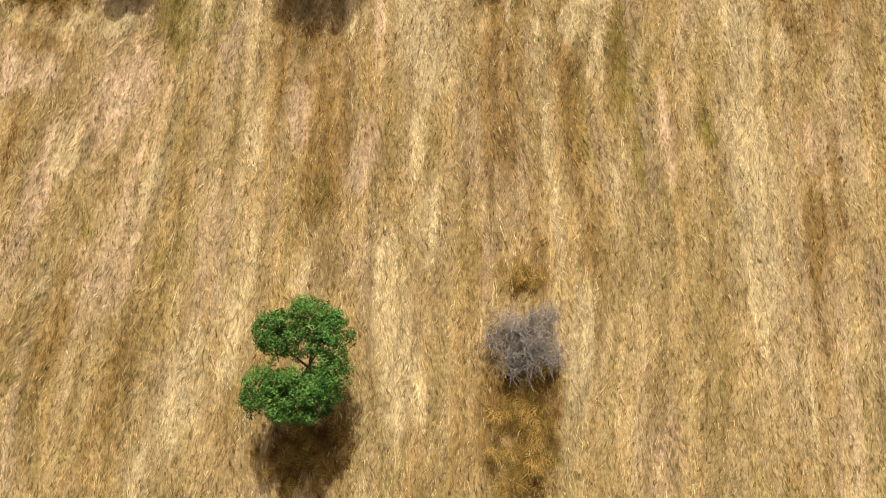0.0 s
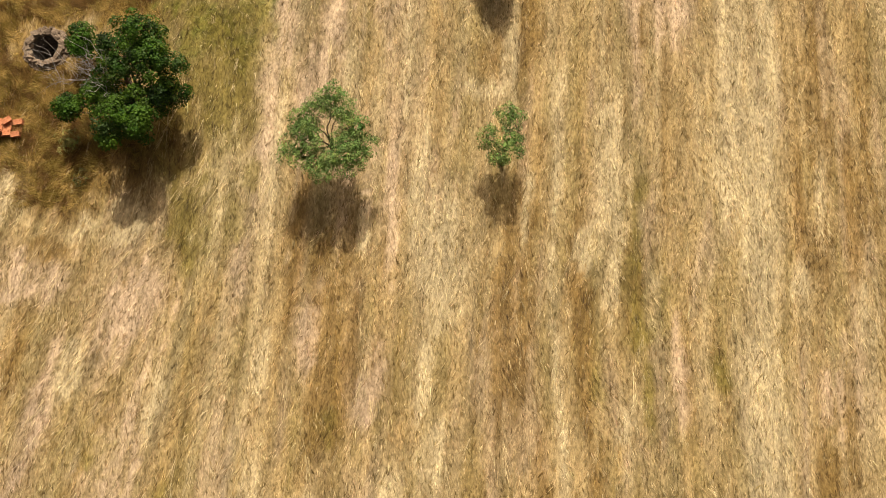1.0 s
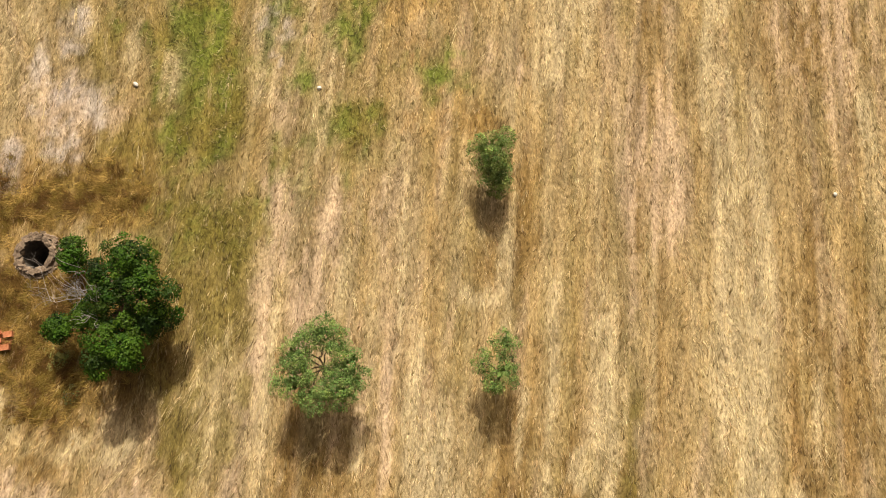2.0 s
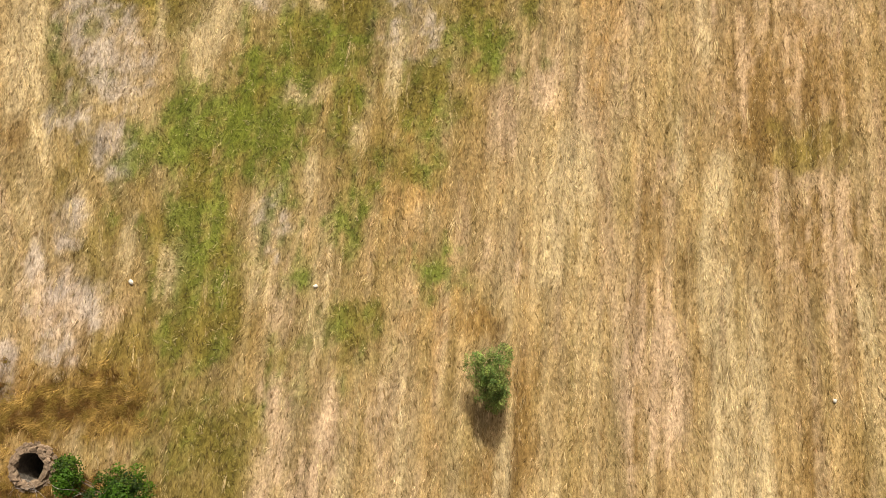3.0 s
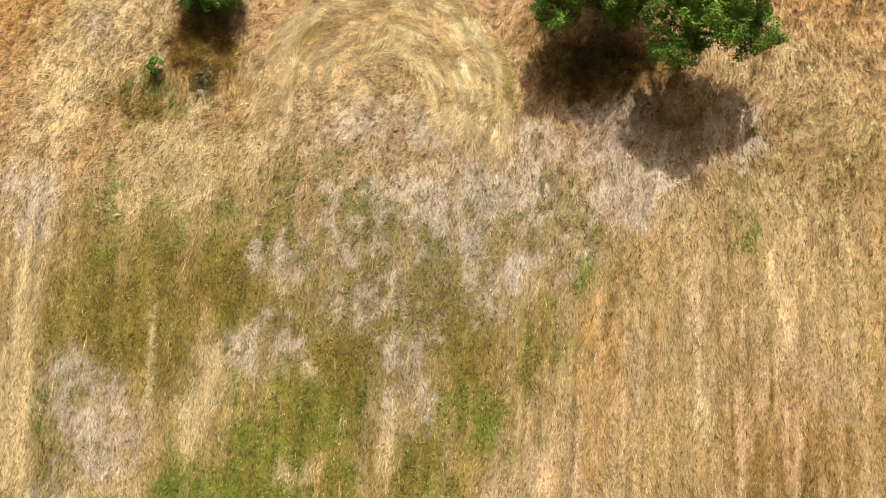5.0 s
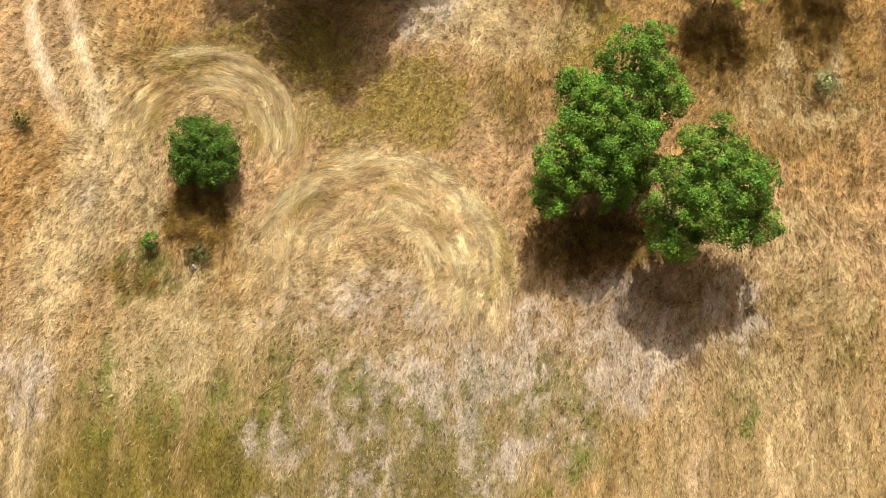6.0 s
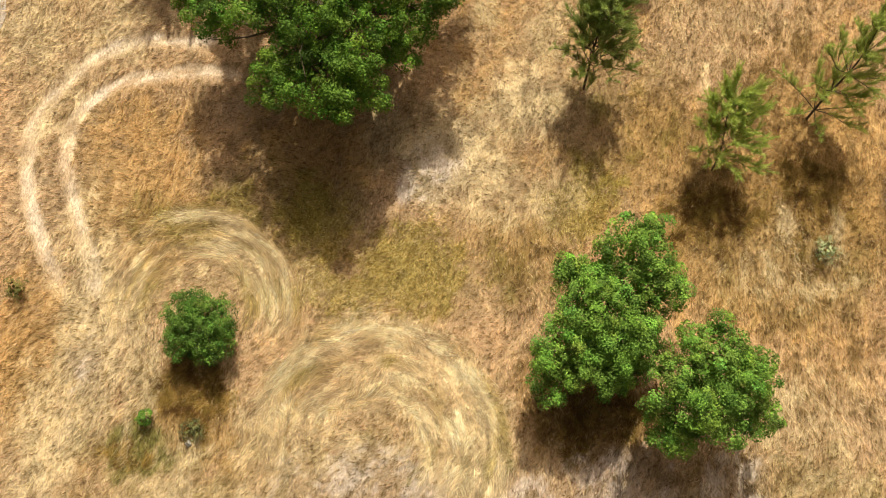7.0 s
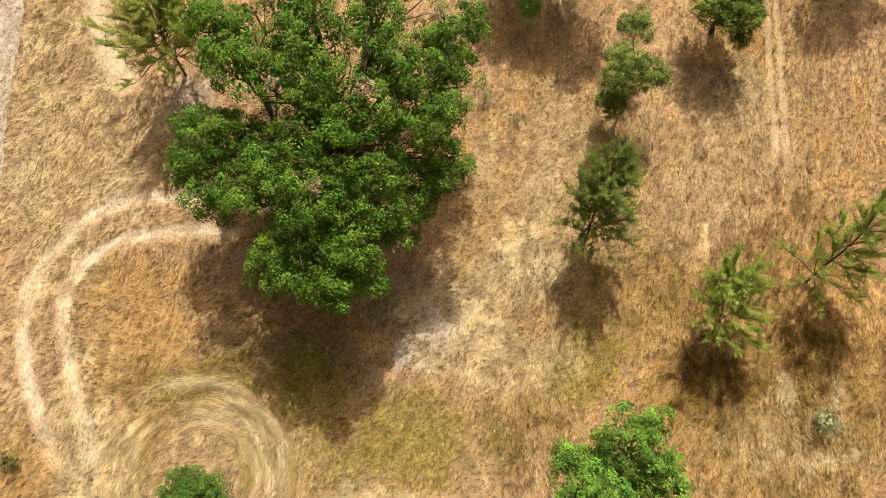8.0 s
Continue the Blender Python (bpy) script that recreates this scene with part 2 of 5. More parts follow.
patch('straw', (
    (6.3, 8.7, 0.5, 4.3, 0.5), (10.2, 17.8, 0.4, 2.2, 0.8), (15.9, 18.2, 0.3, 1.5, 0.7), (4.5, 23.1, 0.9, 1.9, 1),
    (4, 20.8, 0.9, 3.2, 0.6), (5.2, 21.1, 0.2, 1.8, 0.8), (9.8, 19.6, 0.3, 3.4, 0.9), (10.3, 22.9, 0.6, 1.4, 0.9),
    (8.8, 24.1, 0.2, 1.9, 0.9), (10.6, 16.1, 0.6, 4.3, 0.7), (11.7, 14.9, 0.3, 2.9, 0.6), (9.7, 29.9, 0.3, 2.4, 0.6),
    (15.7, 18.3, 0.3, 1.3, 0.8), (-5.7, 22.1, 0.3, 0.9, 1), (-11.1, 27.5, 1, 1.5, 0.5), (-2.7, 27.4, 0.2, 1.1, 0.8),
))
patch('straw', (
    (-3.6, 25.6, 0.1, 1.2, 0.5), (-12.3, 19.1, 0.3, 1.3, 0.7), (-10.6, 17.9, 0.5, 1.3, 0.6), (-12.6, 28.4, 0.2, 3.4, 0.6),
    (-18, 26.8, 0.9, 3.9, 0.8), (-16.6, 22, 0.7, 2.9, 0.5), (-7.3, 17.7, 0.5, 0.9, 0.5), (-4.8, 16.4, 0.5, 2.8, 0.5),
    (-1.7, 14.3, 0.6, 2.9, 0.4), (2.4, 11.6, 0.4, 1.8, 0.7), (-12.1, 37.4, 1.2, 1.8, 0.7), (-18.3, 33.1, 0.8, 6.7, 0.6),
    (-17.5, 26.1, 0.6, 4.2, 0.6), (-9.5, 38.2, 0.6, 1.6, 0.6), (-10.5, 28.9, 0.8, 2.1, 0.5), (-7.4, 33, 0.7, 1.2, 0.6),
))
patch('straw', (
    (-18.3, 39.3, 1.5, 2.2, 0.6), (-2.4, 41.5, 6.2, 1.1, 0.5), (8.9, 37.5, 0.4, 1.6, 0.6), (-12.3, 38.2, 1.2, 1.3, 0.9),
    (-9.7, 38.4, 0.5, 1.5, 0.8), (-3.6, 43.4, 3.7, 3.1, 0.5), (0.4, 43, 1, 1.5, 0.8), (-15.3, 44.2, 0.5, 2.4, 0.8),
    (-18, 45.2, 0.6, 3.2, 0.8), (-18.9, 38.3, 1.4, 3.5, 0.5), (13.6, 44.5, 3.8, 2.3, 0.5), (-3.1, 54.5, 1.6, 2, 0.9),
    (-5.7, 46.9, 1, 0.8, 0.7), (-2.7, 55.1, 1.6, 1.6, 1), (-1, 56.4, 2.1, 1.4, 0.6), (1.7, 59.9, 2.5, 3.4, 0.4),
))
patch('straw', (
    (-18.2, 62.2, 2.5, 3.3, 0.5), (-20.8, 66.8, 0.7, 2.2, 0.9), (2.4, 53.5, 1.8, 1.6, 0.6), (5.5, 60.3, 5.5, 0.8, 0.3),
    (10.3, 63.7, 4.2, 1.5, 0.4), (-1.3, 62.8, 0.7, 1.8, 0.5), (13.4, 53.1, 0.4, 1.6, 0.9), (15.7, 52.8, 0.4, 1.5, 0.7),
    (-17.2, 46.6, 1.5, 2.4, 0.8), (-18.1, 41.9, 1.5, 2.3, 0.6), (12.7, 70.3, 0.1, 4.2, 1), (13.2, 69.7, 0.1, 3.8, 0.9),
    (-23.1, 60.2, 1.9, 4.4, 0.7), (-20.7, 64.9, 2, 3.7, 0.6), (-19.2, 49.9, 2.3, 3.6, 0.5), (1.6, 61.4, 1.6, 2, 0.6),
))
patch('straw', (
    (5.3, 64.6, 1.7, 0.9, 0.4), (10.9, 67.6, 2.9, 2.2, 0.6), (8.8, 61.2, 2.5, 1.4, 0.4), (-0.1, 53.3, 2.4, 2, 0.6),
    (14.8, 43.7, 2.2, 3, 0.4), (-13.2, 38.8, 3.2, 1.5, 0.5), (-19.3, 40.2, 1.5, 2.3, 0.5), (-17.9, 48.1, 1, 1.6, 1),
    (-18, 45.7, 1.3, 2.1, 0.9), (-18.3, 42.2, 2.2, 2.3, 0.6), (-15.6, 46.5, 0.8, 2.4, 0.8), (-12.3, 38.8, 1.2, 1.2, 0.7),
    (-5.8, 38.5, 6, 1.2, 0.45), (14.8, 42.3, 2.7, 3.3, 0.45), (14.4, 35.8, 2.9, 3.9, 0.4), (-2.4, 55.1, 2.4, 2.3, 1),
))
patch('straw', (
    (-0.1, 53.9, 1.8, 1.7, 0.7), (-6, 41.1, 6.1, 1.2, 0.5), (-12.9, 37.8, 1.9, 1.9, 0.5), (-10.6, 27.6, 0.9, 1.5, 0.8),
    (-10.1, 28.9, 0.9, 1.5, 0.7), (-18.5, 27.7, 0.8, 5.1, 0.5), (-6.2, 29.4, 0.5, 0.6, 0.7), (-6.4, 25.5, 0.9, 0.5, 0.6),
    (-2.8, 27.5, 0.3, 1.5, 0.7), (-4, 24.1, 0.3, 0.7, 0.6), (-22.9, 64.7, 3.1, 6.3, 0.55), (-19.4, 59.8, 2.4, 2.6, 0.6),
    (1, 57.7, 2.4, 1.9, 0.8), (-4.9, 55.4, 1.8, 1.6, 0.7), (13.6, 51.1, 3.6, 1.8, 0.5), (-11.2, 48.2, 5, 1.5, 0.5),
))
patch('straw', (
    (2.5, 64.3, 2.2, 2.7, 0.5), (-9.1, 42, 1.7, 2, 0.7), (-6.1, 41.3, 2.2, 1.2, 0.6), (-16.8, 44.6, 1.1, 3.7, 0.9),
    (-14.6, 43.5, 0.5, 2.5, 0.8), (-12.6, 40.7, 1.5, 1, 0.6),
))
patch('thatch', (
    (2.8, 2.5, 0.9, 5.5, 0.6), (-3, 0.5, 0.9, 4.7, 0.7), (-4.6, 3.4, 0.3, 3, 0.8), (5.3, 2.1, 0.4, 3.7, 0.9),
    (7, 3, 0.3, 2.5, 0.7), (9.9, 0.8, 0.3, 1.6, 0.5), (12.7, 6.8, 0.3, 3.4, 0.8), (14.6, 5.9, 0.4, 4.9, 0.8),
    (13.2, -2.1, 0.4, 4.8, 0.6), (8.6, 1.5, 0.5, 4.1, 0.4), (4.1, -3.5, 0.5, 2.2, 0.6), (-2.6, -2.2, 0.7, 1.1, 0.6),
    (-8.7, 1.9, 0.6, 3.3, 0.4), (-10.3, -2.6, 0.3, 2.5, 0.6), (-11.1, -6.5, 0.7, 2.3, 0.6), (-13.5, -1.3, 0.4, 2.3, 0.5),
))
patch('thatch', (
    # (3.5, -9.3) and (-3.3, -10.2): brown thatch that also paints shade south of shrub and olive
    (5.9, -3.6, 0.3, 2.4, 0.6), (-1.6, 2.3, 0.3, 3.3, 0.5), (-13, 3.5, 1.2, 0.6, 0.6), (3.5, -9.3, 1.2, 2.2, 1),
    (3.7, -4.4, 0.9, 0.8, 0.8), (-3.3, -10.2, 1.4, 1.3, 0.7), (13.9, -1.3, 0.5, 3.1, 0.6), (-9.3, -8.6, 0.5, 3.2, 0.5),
    (-12.3, 7.6, 3.4, 2.7, 1), (-14.4, 9.1, 1.4, 1.9, 1), (-12.4, 12.5, 2.5, 0.9, 0.8), (3.2, 13.6, 0.5, 3.7, 0.7),
    (1.8, 11.7, 0.6, 1.3, 0.6), (13.4, 8.8, 0.8, 7.7, 0.5), (15.1, 11, 0.6, 6.8, 0.5), (3.5, 7, 0.8, 2.5, 0.5),
))
patch('thatch', (
    (-3.1, 3.1, 1.1, 1.7, 0.5), (8.2, 7.4, 0.6, 6.4, 0.4), (7.4, 13.7, 0.4, 3.7, 0.4), (12.8, 24.9, 2.7, 1, 0.8),
    (13.3, 27.4, 3.5, 3.8, 0.6), (13.8, 21.1, 2.9, 2.8, 0.5), (-12.8, 14.4, 2.3, 1.9, 0.7), (1.3, 16.9, 0.9, 0.9, 0.8),
    (2.5, 14.7, 0.4, 1.7, 0.5), (-2.3, 21.9, 1.3, 4.8, 0.4), (-17.7, 22.9, 0.7, 0.7, 0.7), (7.7, 19.9, 1.3, 4.6, 0.4),
    (12.4, 25.4, 2, 1.3, 0.7), (6.3, 32.7, 0.9, 5, 0.4), (-13.1, 42.8, 2.2, 1.8, 0.9), (5.8, 43.8, 3, 1.8, 0.8),
))
patch('thatch', (
    (2.5, 44.7, 1.5, 2.4, 0.7), (14.2, 59.8, 4.1, 4.3, 0.7), (10.3, 65.2, 2.3, 1.8, 0.4), (11.8, 55.5, 3.2, 2.1, 0.5),
    (-23.8, 67.4, 1.1, 3.9, 0.6), (-20.9, 55.4, 1.3, 1.6, 0.3), (12.3, 54.8, 5.3, 3.2, 0.5), (2.2, 50, 2.8, 1.9, 0.5),
    (13.1, 50.2, 4.4, 3.8, 0.6), (16.1, 48.1, 2.3, 3.2, 0.5), (8.2, 58.1, 3.3, 2.4, 0.45), (8, 47.9, 3.1, 1.6, 0.5),
    (3.7, 43.4, 2.2, 1.2, 0.8), (-19.9, 43.5, 1.5, 1.5, 0.5), (11.1, 41.8, 5, 1.4, 0.4),
))
patch('gold', (
    (-0.4, -2.1, 0.5, 1.1, 0.4), (-1.9, 22.4, 1.8, 4.1, 0.45), (5.5, 27.5, 0.5, 3.3, 0.6), (14.5, 28.2, 3.7, 3.1, 0.25),
    (-0.6, 16.9, 1.7, 2.2, 0.4), (5.5, 30.9, 1.2, 2.9, 0.6), (14.6, 35.8, 3.6, 5.7, 0.3), (-10.8, 41, 4, 1.1, 0.8),
    (-20.1, 44, 2.2, 4.6, 0.9), (-16.4, 50.8, 3.4, 3.4, 0.9), (-7.3, 49.2, 3.4, 2.2, 0.5), (0.6, 51.6, 3.1, 1.7, 0.7),
    (11, 51.7, 6.6, 3.7, 0.7), (15.6, 48, 3.1, 4.1, 0.35), (-16.8, 38.7, 2.9, 2, 0.4), (-17.1, 53.7, 3.4, 3.2, 0.8),
))
patch('gold', (
    (-21.8, 61.8, 2.5, 4.5, 0.5), (0.5, 54.4, 3.4, 2.7, 0.6), (2.6, 62.3, 7.2, 6, 0.5), (11.7, 69.9, 3.5, 4.2, 0.6),
    (16.3, 55.4, 2.4, 4, 0.7), (10.5, 51.3, 3.9, 2.5, 0.8), (16.5, 65.8, 2.8, 4.6, 0.5), (-1.4, 58, 1.1, 1.7, 0.7),
    (12.3, 52.3, 5.8, 3.9, 0.9), (15.8, 57.1, 3.2, 3.2, 0.9), (7.2, 56, 2.7, 3.2, 0.8), (4.7, 52.9, 2.4, 1.4, 0.6),
    (-19.9, 44, 1.7, 2.3, 0.7), (-8.7, 54.8, 3.4, 3.2, 0.8), (14.3, 40.5, 3.7, 3.6, 0.5),
))
patch('olive', (
    (7.5, -0.3, 0.3, 1.2, 0.9), (9.9, 0.9, 0.3, 0.9, 0.7), (-8, 4.2, 1.2, 1.5, 0.8), (-8.2, 7.2, 1, 2, 0.5),
    (7.7, -3.1, 0.2, 0.7, 0.5), (6.7, 5.4, 0.3, 2.8, 0.4), (6.8, 1.8, 0.4, 1.2, 0.4), (-3.3, -2.2, 1.1, 0.7, 0.3),
    (-7.9, -3.5, 0.7, 1.8, 0.3), (10.6, -9.5, 0.2, 0.4, 0.6), (-12.3, -8.3, 0.2, 0.3, 1), (-10.4, -6.7, 1.6, 4.7, 0.25),
    (-9.3, 15.7, 1.7, 1.4, 0.8), (-9.6, 12.5, 1.7, 3, 0.6), (-7.5, 5.1, 1.2, 2.4, 0.6), (-3.2, 16.9, 1.1, 1.2, 0.6),
))
patch('olive', (
    (-8, 15.6, 0.5, 1.7, 0.9), (-5, 16, 1.5, 1.4, 0.4), (7, 7.7, 0.4, 2.9, 0.5), (7.8, 3.5, 0.3, 1.5, 0.5),
    (-13.7, 31.1, 4.7, 3.4, 0.9), (-8.4, 32, 3.6, 2.9, 0.7), (-3.3, 31.4, 5.7, 3.4, 0.85), (0.9, 31.5, 2.6, 3.1, 0.7),
    (-15.4, 24.8, 1.6, 5.6, 0.6), (-4.9, 25.6, 5.4, 3.9, 0.45), (14.3, 25, 2, 1.2, 0.7), (-10.6, 18.7, 3.4, 4.4, 0.35),
    (-6.1, 38.7, 8.1, 3.5, 0.4), (5.6, 57.3, 3.5, 3.6, 0.35), (12.3, 51.7, 5.2, 3.3, 0.3), (-10, 52.1, 3.4, 1.7, 0.7),
))
patch('olive', (
    (-15, 50.8, 2.3, 1.1, 0.6), (-14.6, 40.5, 3.2, 1.2, 0.6), (1.5, 49.9, 2.1, 2.2, 0.5), (-11.6, 29.5, 2.1, 1, 0.6),
    (14, 40.4, 3.7, 3, 0.5), (-7.8, 9.9, 1.4, 4.1, 0.9), (-7.4, 5.9, 1, 2.5, 0.8), (7.1, 3, 0.4, 2.4, 0.8),
    (7.9, 1.6, 0.3, 1.7, 0.7), (5.8, 1.1, 0.3, 3.9, 0.6), (3.8, 37.1, 2.9, 1.9, 0.5),
))
patch('green', (
    (-7.6, 25.1, 2.9, 3.2, 1), (-10.6, 23.6, 1.3, 2.7, 0.9), (-6, 27.4, 2.8, 2.3, 0.8), (-9.7, 18.9, 1.5, 3.6, 0.9),
    (-8.7, 15.5, 1.3, 1.9, 0.8), (-10.2, 15.2, 0.8, 0.8, 0.9), (-4.1, 26.1, 0.9, 2, 0.8), (-3.6, 16.7, 1.3, 1.1, 0.6),
    (-0.6, 18.9, 1.3, 1.3, 0.5), (-12.8, 21.8, 1.1, 2.4, 0.6), (-8, 28.5, 4.2, 1.6, 0.6), (0.6, 28.7, 2.8, 2.1, 0.6),
    (-16.9, 26.9, 0.7, 2.3, 0.5), (-1.2, 25.1, 1.4, 3, 0.5), (-8.9, 12.4, 2.7, 2, 0.5), (-13.2, 31.1, 2.8, 3.2, 0.6),
))
patch('green', (
    (-15.3, 30.2, 0.5, 1, 0.9), (-5.7, 35.1, 4.1, 2.5, 0.5), (-4.4, 31.3, 3.7, 2.9, 0.6), (4.9, 34.3, 1.4, 1, 0.7),
    (-5.8, 27.9, 3.2, 2.5, 0.9), (-14.3, 40.4, 1.5, 0.8, 0.8), (-15.6, 27.1, 1.6, 4.2, 0.4), (0.5, 31.5, 2.6, 1.9, 0.5),
    (11.1, 37.6, 1.5, 1.6, 0.4), (-14.7, 40.4, 1.5, 1, 0.8), (-14.7, 34, 2.1, 1.4, 0.7), (-4.8, 34.1, 3.8, 1.6, 0.5),
    (0.3, 41.5, 1.2, 0.7, 0.5), (-2.5, 39.8, 0.7, 1, 0.5), (-8.1, 44.8, 0.8, 0.5, 0.7), (-5.5, 33.4, 10, 5.3, 0.42),
))
patch('green', (
    (-14.2, 32.7, 3.3, 5.9, 0.25), (-6.7, 21.6, 5.7, 8.1, 0.3), (-1.9, 35.7, 5.3, 2.6, 0.7), (-10.1, 15.2, 1, 1.4, 0.7),
    (-3.2, 16.6, 0.9, 1, 0.6), (3.3, 37, 2.2, 1.6, 0.5),
))
patch('weeds', (
    (-3.7, 49.5, 2.8, 2.2, 1), (-6.9, 48.1, 2.3, 1.4, 0.7), (-8.3, 50.8, 1.8, 1.7, 0.8), (3.6, 53, 1.6, 1.7, 0.8),
    (-14, 50.5, 1.8, 0.7, 0.6), (-15.1, 47.4, 1, 1.1, 0.4), (4.5, 54, 1.6, 1.6, 0.7), (-8.3, 51.7, 2.3, 1.7, 0.8),
))
patch('soil', (
    (-12.5, -2.7, 0.5, 3.4, 0.7), (-13.4, 2.3, 1.7, 1.2, 0.6), (-9.8, 1.5, 1.1, 1.8, 0.6), (-6.3, 6.2, 0.4, 4.5, 0.9),
    (-3.9, 1.2, 0.4, 1.2, 0.8), (-1.9, -0.8, 0.5, 1.2, 0.6), (-1.5, 0.1, 0.3, 1.2, 0.6), (-4.4, 3.4, 0.3, 2.1, 0.6),
    (-2.9, 6.4, 1.2, 2.9, 0.4), (8.5, 0.5, 0.3, 1.6, 0.7), (14.2, 0.2, 1, 1.8, 0.4), (-9.7, -4, 1.1, 3.7, 0.4),
    (-1.5, 6.1, 0.4, 3.3, 0.5), (8.7, 0.6, 0.3, 1.2, 0.5), (-9.9, -5.6, 1.1, 1.1, 0.5), (-1.9, -4.4, 0.7, 0.9, 0.4),
))
patch('soil', (
    (-6.6, 11.6, 0.5, 2.9, 0.8), (-4.6, 11.7, 0.9, 2.7, 0.5), (-2, 13.4, 0.6, 1.8, 0.6), (-13, 2.2, 1.5, 1.1, 0.6),
    (-13.9, 16.3, 1.9, 1.5, 0.8), (-16.1, 13.3, 0.6, 1.4, 0.7), (8, 15.3, 0.5, 3.8, 0.6), (7, 11.9, 0.4, 4.5, 0.5),
    (-10, 1.2, 1.7, 2.2, 0.4), (-6, 12.4, 1.4, 2.4, 0.6), (-6.1, 16.5, 0.8, 1.9, 0.5), (-4.2, 12.6, 0.8, 1.8, 0.6),
    (8.1, 22.7, 0.7, 1.4, 0.5), (7.1, 15.8, 0.5, 3.9, 0.6), (8.5, 14.7, 0.6, 2.7, 0.5), (1.8, 19.5, 1.3, 1.3, 0.4),
))
patch('soil', (
    (1.9, 25.8, 0.7, 3.2, 0.5), (3.2, 27.4, 0.9, 2.3, 0.5), (9.9, 32.5, 1.4, 5.5, 0.4), (5.6, 27.5, 1.4, 4.2, 0.4),
    (5.7, 54.3, 5.3, 1.7, 0.3), (-1.6, 54.2, 2.9, 1.8, 0.6), (9.6, 60.2, 2.5, 1.1, 0.4), (-6.6, 52.1, 2.1, 1.5, 0.5),
    (-12.5, 56.3, 1.1, 1.1, 0.4), (-16.5, 63.9, 1.4, 1.5, 0.9), (-21.9, 63.9, 0.8, 1.8, 0.5), (1, 58.8, 2.4, 1.7, 0.5),
    (13.3, 30.9, 3.5, 4.9, 0.45), (14.3, 23.1, 2.5, 6.1, 0.5), (6.3, 30.9, 1.6, 3.1, 0.5), (12.1, 26.9, 2.7, 2.9, 0.5),
))
patch('soil', (
    (14.5, 30.3, 2.1, 2.3, 0.5), (-4.5, 9.7, 0.9, 2.7, 0.7), (-6, 7, 0.5, 2.6, 0.6),
))
patch('grey', (
    (-13.8, 16.3, 1.1, 0.7, 0.8), (-16.2, 13.7, 0.5, 0.7, 0.8), (-14.2, 16.7, 1.3, 1.1, 0.8), (-14.8, 19.5, 0.6, 1.1, 0.9),
    (-14, 26.6, 1.6, 1.3, 0.7), (-16.1, 27.9, 0.9, 1.6, 0.6), (-13.6, 22.5, 0.9, 1.2, 0.6), (-14.2, 15.1, 0.8, 1.1, 0.7),
    (-15.8, 17.8, 0.3, 1.6, 0.7), (-2.4, 28.5, 1.4, 1.3, 0.35), (-7, 20, 0.9, 1.4, 0.4), (-14.3, 26.8, 1.3, 1.6, 0.7),
    (-15.4, 24.1, 1.1, 1.3, 0.5), (0.1, 35.3, 0.7, 1.1, 1), (1.9, 34, 0.7, 1.5, 0.8), (-1.8, 37.3, 1.5, 0.9, 1),
))
patch('grey', (
    (0.8, 38.3, 2.7, 1.8, 0.8), (2.9, 36.1, 2.2, 2.3, 0.5), (6.4, 38.2, 1.5, 1.6, 1), (-18.8, 35.6, 0.6, 1.8, 0.8),
    (-8.4, 30.3, 1.4, 1.2, 0.6), (-2, 31.5, 1.2, 1.4, 0.35), (-8, 34, 1.4, 1, 0.6), (5.7, 41.5, 1.7, 1, 1),
    (7, 39.1, 2.2, 1.7, 1), (11.1, 41, 1.5, 1.5, 0.7), (1.4, 40.1, 3.2, 1.5, 0.5), (-2.8, 37.3, 2.9, 1.9, 0.5),
    (-6.9, 39.4, 2.4, 1.5, 0.4), (-17.5, 44, 0.8, 0.8, 0.6), (-18.9, 35.7, 1.2, 1.7, 0.7), (-4.3, 53.6, 0.5, 1, 1),
))
patch('grey', (
    (-16.1, 64.8, 1.1, 1.2, 0.8), (-3.1, 54.7, 1.2, 1.4, 0.7), (-14.4, 26.6, 1.4, 2.2, 0.8), (-16, 27.9, 0.7, 1.5, 0.7),
    (-2.3, 30.7, 1.2, 1.5, 0.6), (-5.1, 32.3, 1.7, 1.3, 0.45), (-7.3, 30.6, 0.9, 1, 0.5), (0.6, 33.3, 1.4, 1.3, 0.5),
    (-3.4, 35.6, 4.8, 3.1, 0.4), (5.8, 40.3, 1.5, 1.9, 1), (8.5, 40, 1.2, 1.4, 0.9), (11.6, 41.5, 1, 1.5, 0.6),
    (-3.5, 40.1, 3.9, 1.4, 0.6), (1.5, 39.1, 3.6, 1.9, 0.6),
))
patch('scrub', (
    (-13, 7.9, 3, 2.3, 0.9), (-14.4, 9.3, 1.4, 1.7, 1), (-12.6, 12.5, 2.5, 1, 0.5), (-13, 5.9, 1.8, 1.2, 0.7),
    # (3.6, -9.5) and (-3.1, -10.3): scrub whose dark colour deepens the plants' shadows
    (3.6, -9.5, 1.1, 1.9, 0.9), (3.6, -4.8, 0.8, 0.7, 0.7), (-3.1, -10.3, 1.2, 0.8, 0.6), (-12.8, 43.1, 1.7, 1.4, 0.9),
    (5.6, 44, 2.8, 1.3, 0.6), (-12.6, 13.3, 2.3, 1.2, 0.4), (-15.1, 40.4, 1.5, 0.9, 0.5), (10.2, 53.5, 2.4, 1.3, 0.7),
    (14.7, 55, 1.9, 1.7, 0.7), (3.9, 43.2, 1.7, 1.1, 0.6), (-12.1, 42.7, 1.2, 1.4, 0.9), (14.4, 51.9, 1.6, 1.4, 0.5),
))
